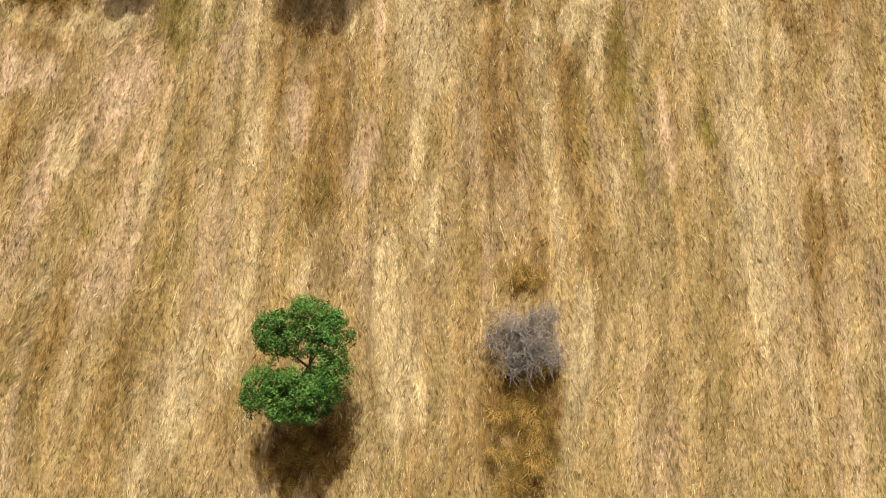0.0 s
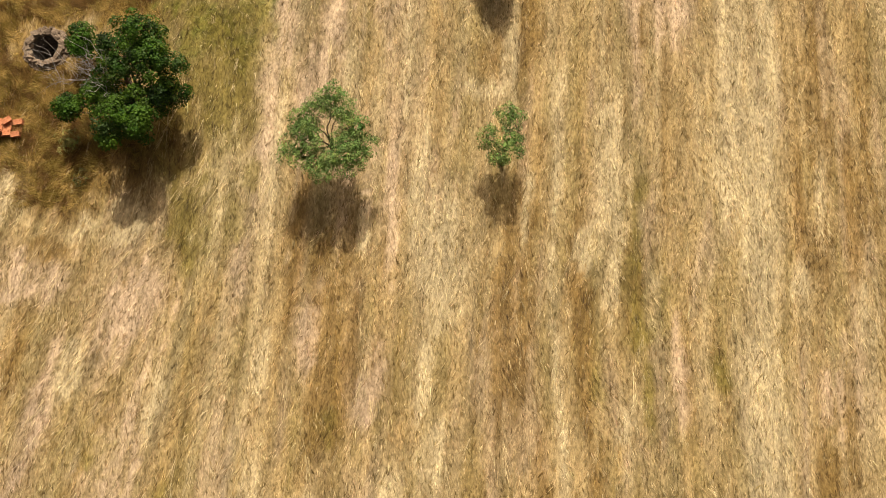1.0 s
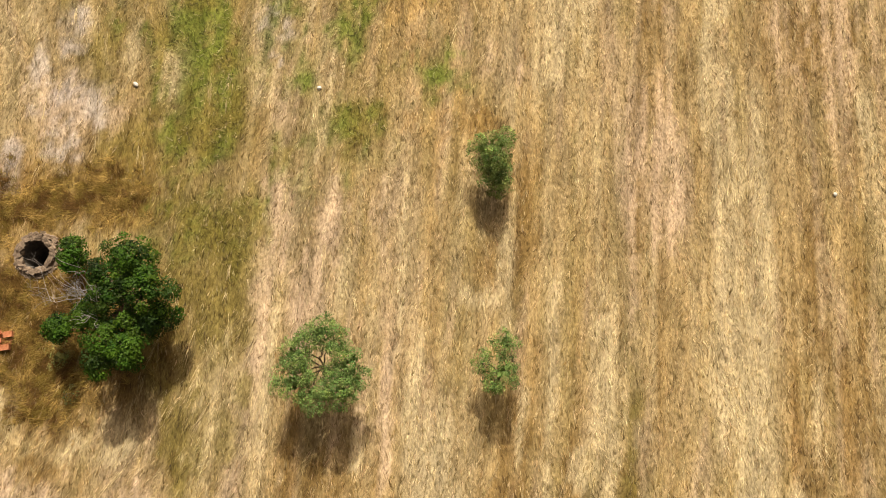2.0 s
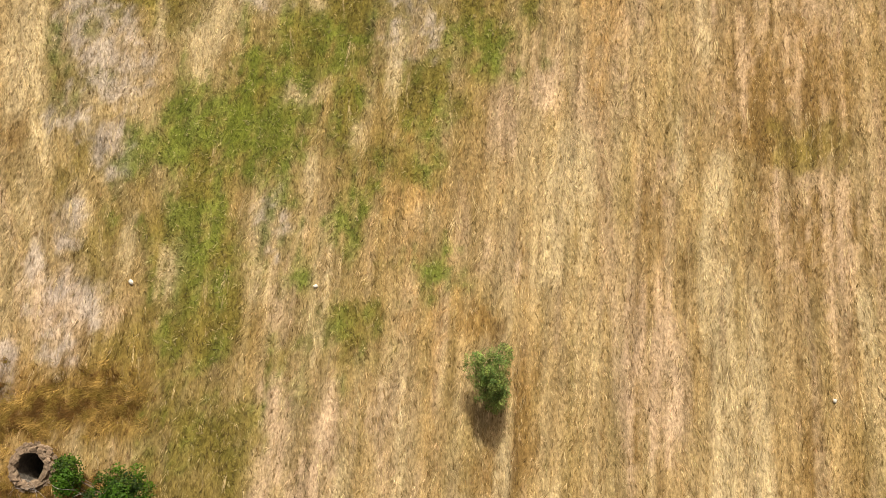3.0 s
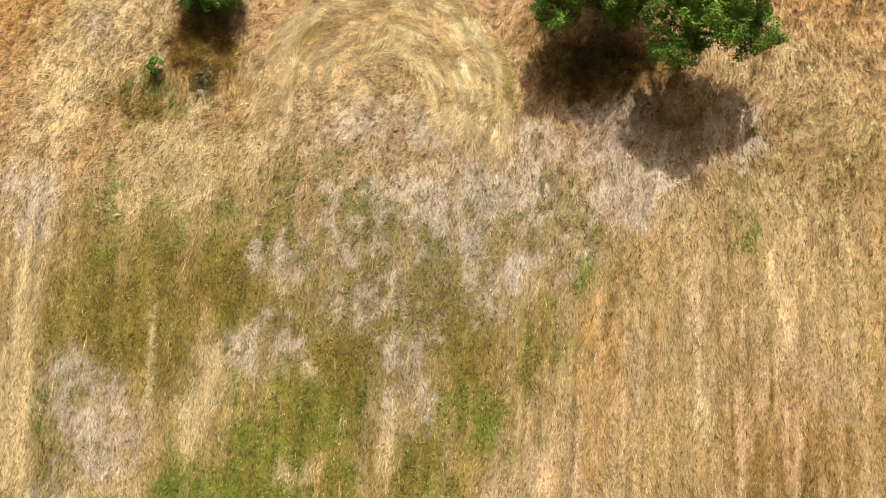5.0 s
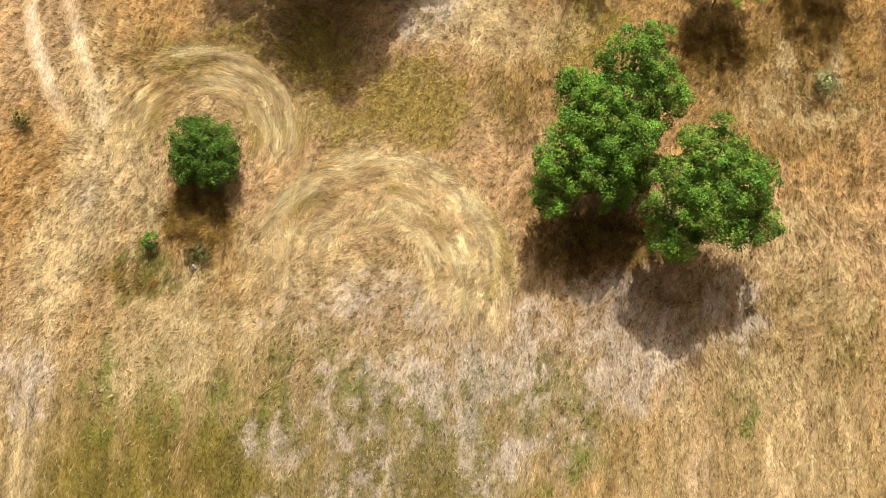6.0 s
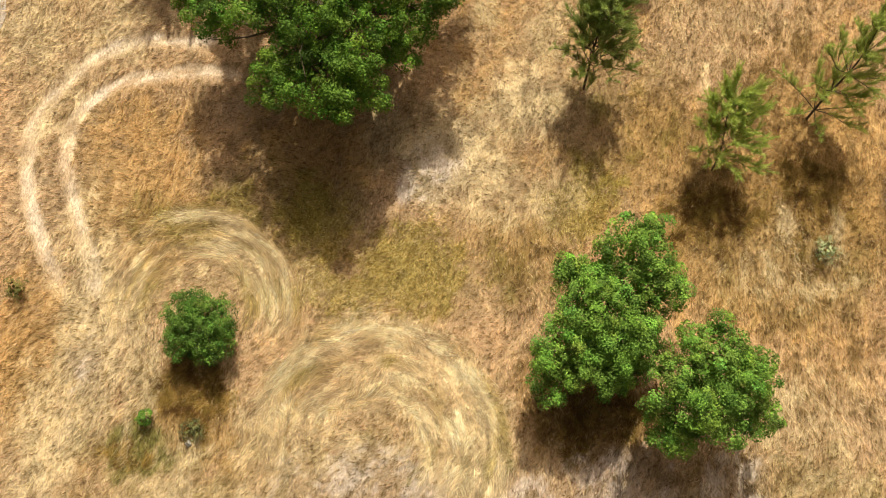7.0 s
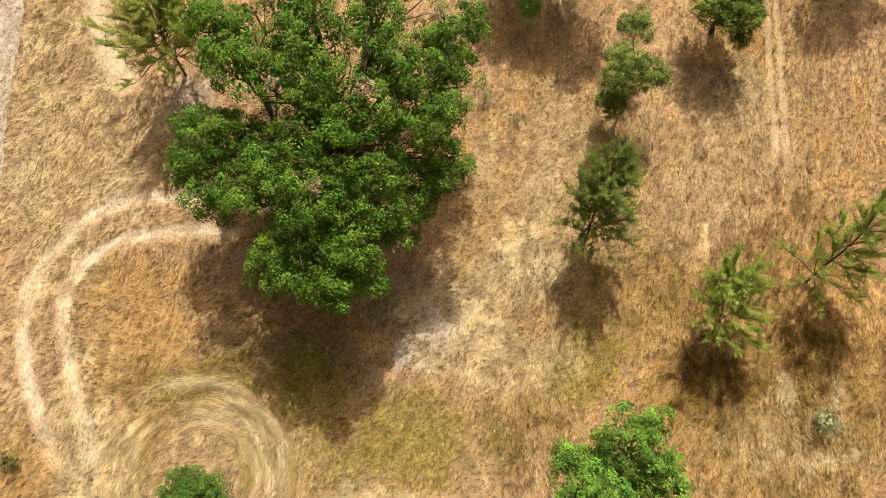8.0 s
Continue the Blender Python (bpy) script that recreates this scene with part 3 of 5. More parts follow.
patch('scrub', (
    (9.9, 52.6, 2.1, 1.7, 0.5), (-15, 9.2, 1.8, 2.5, 0.6), (-14.6, 12.4, 1.8, 1.0, 0.95), (-12.4, 13.0, 1.6, 0.9, 0.8),
    # last three: dark scrub, shade of shrub and olive put into its colour
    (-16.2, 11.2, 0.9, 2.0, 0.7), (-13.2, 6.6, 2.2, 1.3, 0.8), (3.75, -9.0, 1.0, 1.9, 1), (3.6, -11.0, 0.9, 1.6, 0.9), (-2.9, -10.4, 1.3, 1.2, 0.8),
))
patch('thatch', (
    (12.0, 57.0, 5.0, 4.0, 0.7), (16.0, 54.0, 3.0, 4.0, 0.7), (13.5, 46.0, 3.0, 2.5, 0.5),
    # (3.6, -9.2): thatch, darkening the ground in the bare shrub's shade
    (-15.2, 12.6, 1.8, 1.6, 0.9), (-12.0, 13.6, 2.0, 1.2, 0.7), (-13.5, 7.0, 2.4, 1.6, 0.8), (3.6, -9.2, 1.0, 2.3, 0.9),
))
patch('soil', (
    (-17.0, 47.0, 2.2, 3.0, 0.6), (-19.5, 52.5, 2.5, 5.0, 0.45), (-18.5, 40.0, 2.0, 4.0, 0.5), (-2.5, 55.0, 2.4, 2.0, 0.7),
))
patch('olive', (
    (-4.0, 33.5, 5.5, 3.2, 0.8), (1.5, 35.5, 3.5, 2.2, 0.6),
    (-11.4, 14.6, 2.6, 2.0, 0.7), (-9.0, 9.5, 1.8, 4.5, 0.6), (-13.2, 18.2, 1.6, 2.5, 0.5),
))
patch('straw', (
    (-17.8, 48.3, 1.6, 2.4, 0.7), (2.0, 38.6, 7.0, 1.6, 0.4), (13.0, 38.5, 4.0, 2.0, 0.5), (-13.5, 36.8, 4.0, 2.0, 0.5),
    (-17.5, 43.6, 1.5, 3.6, 0.9), (-15.3, 42.6, 0.35, 2.8, 0.9), (-18.6, 40.5, 1.6, 3.0, 0.7), (-21.5, 58.5, 2.6, 6.0, 0.5),
))

# the mown rows' own streaks, and the blotches of the unmown part
GU = GX - lean(GX, GY) * (GY + 4)
ROWS_END = 1 - step(33, 43, GY + 3 * (fbm(GX / 4, GY / 4, 31) - 0.5))
STREAK = 0.38 * vnoise(GU / 0.3, GY / 8.0, 41) + 0.26 * vnoise(GU / 0.95, GY / 10.0, 42) + 0.36 * vnoise(GU / 0.16, GY / 4.0, 43)
BLOTCH = fbm(GX / 1.6, GY / 1.6, 51, 4)
MIX = STREAK * ROWS_END + BLOTCH * (1 - ROWS_END)
SWIRL = np.zeros(GX.shape)
SWIRL_BAND = np.zeros(GX.shape)
for cx, cy, r0, r1 in SWIRLS:
    r, a = np.hypot(GX - cx, GY - cy), np.arctan2(GY - cy, GX - cx)
    r = r + 0.5 * (vnoise(a * 3 + 9, r * 0 + cx, 61) - 0.5)
    ring = step(r0, r0 + 0.6, r) * (1 - step(r1 - 0.7, r1, r)) * step(-0.62, 0.0, np.sin(a))
    rr = ring_warp(r, a)
    if cx < -8:
        band = np.zeros(GX.shape)
        turn = np.degrees(np.where(a < -2.2, a + 2 * np.pi, a)) + 16 * (vnoise(GX / 0.5, GY / 0.5, 60) - 0.5)
        for ra, a0, a1, w in ARCS:
            band = np.maximum(band, np.exp(-(((rr - ra) / w) ** 2)) * step(a0 - 12, a0 + 10, turn) * (1 - step(a1 - 12, a1 + 12, turn)))
        band = 0.28 + 0.5 * band * (0.55 + 0.45 * vnoise(rr / 0.07, a * 4, 63)) + 0.2 * (vnoise(rr / 0.2, a * 2.2, 62) - 0.5)
    else:
        band = 0.5 * vnoise(rr / 0.5, a * 1.6 + cx, 62) + 0.3 * vnoise(rr / 0.2, a * 3.0 + cx, 63) + 0.25 * vnoise(GX / 0.7, GY / 0.7, 68)
    ring = ring * (0.3 + 0.7 * step(0.36, 0.54, fbm(GX / 1.1, GY / 1.1, 58))) * (1 - 0.6 * step(2.3, 3.0, np.abs(a - 0.25)))
    SWIRL_BAND = np.where(ring > SWIRL, band, SWIRL_BAND)
    SWIRL = np.maximum(SWIRL, ring)
RX, RY = GX + 0.3 * (fbm(GX / 0.7, GY / 0.7, 65) - 0.5), GY + 0.3 * (fbm(GX / 0.7, GY / 0.7, 67) - 0.5)
RUT = np.maximum(*(np.exp(-((near_line(RX, RY, line) / 0.34) ** 4)) for line in (RUT_OUTER, RUT_INNER)))
FOOTPATH = ((-22.6, 72.0), (-21.6, 68.8), (-20.8, 67.0), (-19.6, 65.3))
TRACKS = tuple(((12.2 + d, 76.0), (12.55 + d, 71.5), (12.85 + d, 67.0), (12.95 + d, 64.3)) for d in (0.0, 0.55))
BEND_R, BEND_A = np.hypot(GX + 14.5, GY - 52.5), np.arctan2(GY - 52.5, GX + 14.5)
RUT = RUT * (0.25 + 0.75 * step(0.3, 0.62, vnoise(BEND_R / 0.13, BEND_A * 4, 66))) * (0.55 + 0.45 * step(0.25, 0.55, fbm(GX / 1.2, GY / 1.2, 69))) * step(46.2, 47.5, GY)
RUT = np.maximum(RUT, 0.6 * np.exp(-((near_line(RX, RY, FOOTPATH) / 0.6) ** 4)) * (0.5 + 0.5 * vnoise(GX / 0.25, GY / 0.6, 57)))
for line in TRACKS:
    RUT = np.maximum(RUT, 0.32 * np.exp(-((near_line(RX, RY, line) / 0.15) ** 4)) * (0.4 + 0.6 * vnoise(GX / 0.2, GY / 0.8, 56)))

COLOUR = {
    "field": (0.41, 0.297, 0.15), "wild": (0.595, 0.408, 0.245), "straw": (0.545, 0.438, 0.268), "thatch": (0.265, 0.16, 0.052), "olive": (0.20, 0.155, 0.043),
    "gold": (0.49, 0.31, 0.128), "green": (0.135, 0.21, 0.026), "weeds": (0.37, 0.30, 0.075), "soil": (0.44, 0.325, 0.235), "grey": (0.48, 0.415, 0.38), "scrub": (0.24, 0.15, 0.046),
}


def tint_toward(base, name, weight):
    return base + (np.array(COLOUR[name]) - base) * np.clip(weight, 0, 1)[..., None]


# how each cover breaks up at its edges: long shreds in the rows, clumps elsewhere
SHRED = 0.42 * vnoise(GU / 0.17, GY / 2.2, 81) + 0.28 * vnoise(GU / 0.45, GY / 4.5, 82) + 0.3 * vnoise(GX / 0.12, GY / 0.25, 83)
CLUMP = 0.45 * vnoise(GX / 0.5, GY / 0.6, 84) + 0.35 * vnoise(GX / 0.2, GY / 0.25, 85) + 0.2 * vnoise(GX / 0.11, GY / 0.11, 86)
LUMPS = fbm(GX / 0.9, GY / 1.5, 89, 4)
TEAR = SHRED * ROWS_END + CLUMP * (1 - ROWS_END)
CTINT = np.array(COLOUR["field"]) * ROWS_END[..., None] + np.array(COLOUR["wild"]) * (1 - ROWS_END)[..., None]
ROUGH_EDGE = {}
for kind, tear in (("soil", TEAR), ("scrub", CLUMP), ("thatch", 1 - TEAR), ("gold", 0.5 * TEAR + 0.5 * CLUMP), ("green", 1 - 0.5 * TEAR - 0.5 * CLUMP), ("weeds", CLUMP), ("olive", 0.4 * TEAR + 0.6 * CLUMP), ("straw", TEAR), ("grey", 0.35 * TEAR + 0.65 * CLUMP)):
    if kind == "grey":
        ROUGH_EDGE[kind] = step(0.3, 0.85, 0.95 * COVER[kind] + 2.4 * (CLUMP - 0.5) + 0.7 * (LUMPS - 0.5)) * step(0.04, 0.2, COVER[kind])
    elif kind in ("green", "olive"):
        ROUGH_EDGE[kind] = step(0.2, 0.85, 0.95 * COVER[kind] + 1.5 * (tear - 0.5) + 1.7 * (LUMPS - 0.5)) * step(0.04, 0.2, COVER[kind])
    else:
        ROUGH_EDGE[kind] = step(0.34, 0.66, 0.98 * COVER[kind] + 1.25 * (tear - 0.5)) * (COVER[kind] > 0.04)
CTINT = tint_toward(CTINT, "straw", (0.2 + 0.25 * ROWS_END) * step(0.50, 0.74, MIX))
CTINT = tint_toward(CTINT, "thatch", (0.15 + 0.2 * ROWS_END) * step(0.48, 0.26, MIX))
CTINT = tint_toward(CTINT, "soil", 0.42 * step(0.56, 0.70, fbm(GU / 0.6, GY / 5.0, 87)) * ROWS_END)
CTINT = tint_toward(CTINT, "olive", (0.15 * ROWS_END + 0.2) * step(0.50, 0.68, fbm(GU / 0.4, GY / 4.0, 88)))
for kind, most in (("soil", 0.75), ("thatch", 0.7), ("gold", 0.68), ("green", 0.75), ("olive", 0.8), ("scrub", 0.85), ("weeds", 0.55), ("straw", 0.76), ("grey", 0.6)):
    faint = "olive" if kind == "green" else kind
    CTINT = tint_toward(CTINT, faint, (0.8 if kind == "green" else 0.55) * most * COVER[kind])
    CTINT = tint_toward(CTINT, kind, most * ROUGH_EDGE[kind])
CTINT = tint_toward(CTINT, "gold", 0.3 * SWIRL)
CTINT = tint_toward(CTINT, "straw", 0.45 * SWIRL)
CTINT = tint_toward(CTINT, "weeds", 0.75 * SWIRL * step(0.44, 0.3, SWIRL_BAND) * step(0.4, 0.6, fbm(GX / 1.1, GY / 1.1, 59)))
CTINT = tint_toward(CTINT, "thatch", 0.25 * SWIRL * step(0.34, 0.22, SWIRL_BAND))
CTINT = CTINT + (np.array((0.80, 0.64, 0.40)) - CTINT) * (SWIRL * step(0.38, 0.52, SWIRL_BAND) * 0.95)[..., None]
CTINT = CTINT + (np.array((0.71, 0.595, 0.47)) - CTINT) * 0.92 * RUT[..., None]
CTINT = CTINT * (0.55 + 0.9 * TEAR)[..., None]
CTINT = CTINT * (1 + ROWS_END * (0.36 * vnoise(GU / 0.1, GY / 1.3, 78) - 0.18))[..., None]
BARE = np.clip(np.maximum.reduce([0.75 * ROUGH_EDGE["soil"], 0.5 * ROUGH_EDGE["grey"], 0.95 * RUT]), 0, 1)


def at_plan(grid, x, y):
    """The plan's value at places, between the cells."""
    fx, fy = np.clip((x - X0) / CELL, 0, grid.shape[1] - 1.001), np.clip((y - Y0) / CELL, 0, grid.shape[0] - 1.001)
    i, j = fx.astype(int), fy.astype(int)
    u, v = fx - i, fy - j
    if grid.ndim == 3:
        u, v = u[..., None], v[..., None]
    return (grid[j, i] * (1 - u) + grid[j, i + 1] * u) * (1 - v) + (grid[j + 1, i] * (1 - u) + grid[j + 1, i + 1] * u) * v


# ---- the ground, one sheet to the horizon, with the well's mouth left open ----


def ground_sheet():
    far = np.array([1500.0, 800, 400, 200, 110, 70])
    near = np.arange(66.0, 0.5, -3.0)
    xs = np.concatenate([-30 - far, -30 - near, np.arange(-30, 24.01, 0.2), 24 + near[::-1], 24 + far[::-1]])
    ys = np.concatenate([-16 - far, -16 - near, np.arange(-16, 78.01, 0.2), 78 + near[::-1], 78 + far[::-1]])
    x, y = np.meshgrid(xs, ys)
    inside = np.clip(np.minimum.reduce([x + 30, 24 - x, y + 16, 78 - y]) / 3, 0, 1)
    z = rise(x, y)
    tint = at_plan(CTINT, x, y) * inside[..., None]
    tint = tint + (1 - inside)[..., None] * np.array(COLOUR["field"]) * (0.15 + 0.45 * fbm(x / 12, y / 15, 77) + 0.8 * fbm((x + 2 * vnoise(y / 17, x * 0, 76)) / 3.5, y / 30, 75))[..., None]
    tint = tint * (1 - 0.2 * (1 - at_plan(BARE, x, y)) * inside)[..., None]
    n = np.arange(x.size).reshape(x.shape)
    quads = np.stack([n[:-1, :-1], n[:-1, 1:], n[1:, 1:], n[1:, :-1]], -1).reshape(-1, 4)
    cx, cy = x.ravel()[quads].mean(1), y.ravel()[quads].mean(1)
    quads = quads[np.hypot(cx - WELL[0], cy - WELL[1]) > 0.67]
    v = np.stack([x, y, z], -1).reshape(-1, 3)
    ob = new("ground", mesh_of("ground", v, quads, EARTH, tint.reshape(-1, 3), smooth=True))
    return tagged(ob, "dry earth of a mown field with thatch and bare patches", "ground", kind="structure")


ground_sheet()


# ---- dry grass: mown straw in rows, lodged rings, standing grass, green growth ----


def sprinkle(count, seed):
    """Places over the part of the field that is flown over."""
    g = rand(seed)
    y = g.uniform(-14.5, 76.0, count)
    x = g.uniform(-28.5, 20.5, count)
    keep = (x > -15.5 - 0.165 * (y + 12)) & (x < 16.2 + 0.055 * (y + 12)) & (np.hypot(x - WELL[0], y - WELL[1]) > 0.85)
    return x[keep], y[keep], g


def blades(name, x, y, way, tilt, length, width, tint, label):
    """One mesh of grass blades, each a tapering sliver that lies along way and rises by tilt."""
    n = len(x)
    foot = np.stack([x, y, rise(x, y) - 0.01], -1)
    d = np.stack([np.cos(way) * np.cos(tilt), np.sin(way) * np.cos(tilt), np.sin(tilt)], -1)
    s = np.stack([-np.sin(way), np.cos(way), np.zeros(n)], -1) * (width / 2)[:, None]
    v = np.stack([foot - s, foot + s, foot + d * length[:, None]], 1).reshape(-1, 3)
    f = np.arange(3 * n).reshape(n, 3)
    ob = new(name, mesh_of(name, v, f, STRAW, np.repeat(tint, 3, 0)))
    return tagged(ob, label, "grass", kind="stuff")


def tufted(x, y, way, per, spread, fan, g):
    """Gathers blades into tufts: per blades share a foot, a way and a colour. Returns places, ways and tints of the blades."""
    k = np.repeat(np.arange(len(x)), per)
    n = len(k)
    along, across = spread[1] * g.normal(0, 1, n), spread[0] * g.normal(0, 1, n)
    bx = x[k] + np.cos(way[k]) * along - np.sin(way[k]) * across
    by = y[k] + np.sin(way[k]) * along + np.cos(way[k]) * across
    pick = g.random((len(x), 1)) + 0.5 * (vnoise(x / 0.16, y / 0.22, 97)[:, None] - 0.5)
    c = at_plan(CTINT, x, y)
    # tufts picked dark at random paint the shaded gaps between straws
    c = np.where(pick < 0.36, c * g.uniform(0.26, 0.6, (len(x), 1)) * [1.08, 0.97, 0.7], np.where(pick < 0.88, c * g.uniform(0.95, 1.22, (len(x), 1)), c * 0.7 + np.array(COLOUR["straw"]) * 0.52))
    c = c * (1 + 0.03 * g.normal(0, 1, (len(x), 3)))
    return bx, by, way[k] + fan * g.normal(0, 1, n), np.clip(c[k] * (1 + 0.13 * g.normal(0, 1, (n, 1))), 0.02, 0.88)


def mown_straw(count):
    x, y, g = sprinkle(count, 101)
    rows, bare, ring = at_plan(ROWS_END, x, y), at_plan(BARE, x, y), at_plan(SWIRL, x, y)
    keep = g.random(len(x)) < rows * (1 - 0.5 * bare) * (1 - ring)
    x, y = x[keep], y[keep]
    n = len(x)
    way = np.pi / 2 - np.arctan(lean(x, y)) + g.normal(0, 0.26, n) + np.pi * (g.random(n) < 0.5) + at_plan(ROUGH_EDGE["green"], x, y) * g.normal(0, 1, n)
    way = way + 0.7 * (vnoise(x / 0.5, y / 0.9, 91) - 0.5)
    x, y, way, tint = tufted(x, y, way, 4, (0.018, 0.05), 0.16, g)
    n = len(x)
    green = at_plan(ROUGH_EDGE["green"], x, y)
    length = g.uniform(0.1, 0.3, n) * (1 - 0.35 * green) * np.where(g.random(n) < 0.05, 1.6, 1.0)
    blades("mown_straw", x, y, way, np.abs(g.normal(0.18, 0.22, n)) + 0.3 * green, length, g.uniform(0.012, 0.025, n), tint, "pale mown straw lying in rows over the field")


def standing_grass(count):
    x, y, g = sprinkle(count, 102)
    rows, bare, ring = at_plan(ROWS_END, x, y), at_plan(BARE, x, y), at_plan(SWIRL, x, y)
    keep = g.random(len(x)) < (1 - rows) * (1 - 0.7 * bare) * (1 - 0.7 * ring) * (1 - 0.3 * at_plan(RUT, x, y))
    x, y = x[keep], y[keep]
    n = len(x)
    way = -2.2 + 2.6 * (fbm(x / 3, y / 3, 92) - 0.5) + 0.9 * (vnoise(x / 0.5, y / 0.5, 94) - 0.5) + g.normal(0, 0.45, n)
    worn = (at_plan(RUT, x, y) > 0.06) & (x < -12) & (y < 62)
    way = np.where(worn, np.arctan2(y - 52.5, x + 14.5) + np.pi / 2 + g.normal(0, 0.2, n), way)
    x, y, way, tint = tufted(x, y, way, 4, (0.022, 0.03), 0.28, g)
    n = len(x)
    tilt = np.where(at_plan(RUT, x, y) > 0.06, 0.12, 1.0) * np.clip(g.normal(0.55, 0.3, n), 0.05, 1.4)
    blades("standing_grass", x, y, way, tilt, g.uniform(0.15, 0.37, n), g.uniform(0.013, 0.024, n), tint, "golden dry unmown grass leaning with the wind")


def wisps(name, x, y, way, span, wide, tint, per, g, label, centre=None):
    """Bundles of straw that lie together, each bundle of one colour; round centre they follow its circles."""
    k = np.repeat(np.arange(len(x)), per)
    n = len(k)
    along, across = g.normal(0, 0.3, n) * span[k], g.normal(0, 0.4, n) * wide[k]
    bx = x[k] + np.cos(way[k]) * along - np.sin(way[k]) * across
    by = y[k] + np.sin(way[k]) * along + np.cos(way[k]) * across
    turn = way[k] + g.normal(0, 0.14, n)
    if centre:
        rad, a0 = np.hypot(x - centre[0], y - centre[1])[k], np.arctan2(y - centre[1], x - centre[0])[k]
        a = a0 + along / rad
        bx, by = centre[0] + (rad + across) * np.cos(a), centre[1] + (rad + across) * np.sin(a)
        turn = turn + a - a0
    c = np.clip(tint[k] * (1 + 0.2 * g.normal(0, 1, (n, 1))), 0.02, 0.88)
    blades(name, bx, by, turn, np.abs(g.normal(0.1, 0.12, n)), np.clip(span[k] * g.uniform(0.3, 0.75, n), 0.15, 0.9), g.uniform(0.009, 0.018, n), c, label)


def lodged_grass(counts):
    g = rand(103)
    for k, ((cx, cy, r0, r1), count) in enumerate(zip(SWIRLS, counts)):
        r = np.sqrt(g.uniform(r0**2, (r1 + 0.2) ** 2, count))
        a = g.uniform(-0.9, np.pi + 0.9, count)
        x, y = cx + r * np.cos(a), cy + r * np.sin(a)
        keep = g.random(count) < at_plan(SWIRL, x, y) * (1 - 0.7 * at_plan(RUT, x, y))
        x, y, a = x[keep], y[keep], a[keep]
        n = len(x)
        way = a + np.pi / 2 * (-1 if k else 1) + g.normal(0, 0.2 + 0.2 * k, n) + (0.8 + 1.3 * k) * (vnoise(x / 0.8, y / 0.8, 93) - 0.5)
        tint = at_plan(CTINT, x, y) * g.choice((0.5, 0.8, 1.1, 1.3, 1.45), (n, 1))
        wisps("lodged_grass", x, y, way, g.uniform(0.5, 1.3, n), g.uniform(0.05, 0.13, n), tint, 34, g, "long pale grass laid flat in a ring by wheels", (cx, cy))


def straw_wisps(count):
    """Longer bundles left on the mown rows."""
    x, y, g = sprinkle(count, 106)
    keep = g.random(len(x)) < at_plan(ROWS_END, x, y) * (0.12 + 0.88 * at_plan(ROUGH_EDGE["straw"], x, y)) * (1 - 0.8 * at_plan(ROUGH_EDGE["green"], x, y))
    x, y = x[keep], y[keep]
    n = len(x)
    way = np.pi / 2 - np.arctan(lean(x, y)) + g.normal(0, 0.2, n) + np.pi * (g.random(n) < 0.5)
    tint = np.array((0.63, 0.495, 0.285)) * (0.7 + 0.5 * g.random((n, 1)))
    wisps("straw_wisps", x, y, way, g.uniform(0.45, 1.2, n), g.uniform(0.05, 0.14, n), tint, 18, g, "bundles of long pale straw left along the rows")


def grass_tufts(count):
    """Tufts of the unmown grass, pale, golden or brown, laid over by the wind."""
    x, y, g = sprinkle(count, 107)
    keep = g.random(len(x)) < (1 - at_plan(ROWS_END, x, y)) * (1 - 0.6 * at_plan(BARE, x, y)) * (1 - at_plan(SWIRL, x, y))
    x, y = x[keep], y[keep]
    n = len(x)
    way = -2.2 + 2.6 * (fbm(x / 3, y / 3, 92) - 0.5) + g.normal(0, 0.5, n)
    tint = at_plan(CTINT, x, y) * g.choice((0.55, 0.85, 1.0, 1.15, 1.3), (n, 1))
    wisps("grass_tufts", x, y, way, g.uniform(0.25, 0.6, n), g.uniform(0.06, 0.16, n), tint, 14, g, "wind-laid tufts of dry golden grass")


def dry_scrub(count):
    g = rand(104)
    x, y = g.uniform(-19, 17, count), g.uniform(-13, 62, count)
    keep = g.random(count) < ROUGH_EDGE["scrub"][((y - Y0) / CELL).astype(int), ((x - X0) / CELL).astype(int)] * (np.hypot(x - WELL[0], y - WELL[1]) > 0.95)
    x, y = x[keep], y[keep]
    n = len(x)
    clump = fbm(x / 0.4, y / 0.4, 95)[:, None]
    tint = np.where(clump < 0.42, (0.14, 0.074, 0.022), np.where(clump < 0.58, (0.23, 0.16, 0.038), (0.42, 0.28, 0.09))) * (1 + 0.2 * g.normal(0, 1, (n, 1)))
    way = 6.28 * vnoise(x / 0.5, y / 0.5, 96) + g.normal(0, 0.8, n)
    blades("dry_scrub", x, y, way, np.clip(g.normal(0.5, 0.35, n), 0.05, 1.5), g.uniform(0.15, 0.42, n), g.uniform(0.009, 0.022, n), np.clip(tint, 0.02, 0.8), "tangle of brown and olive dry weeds")


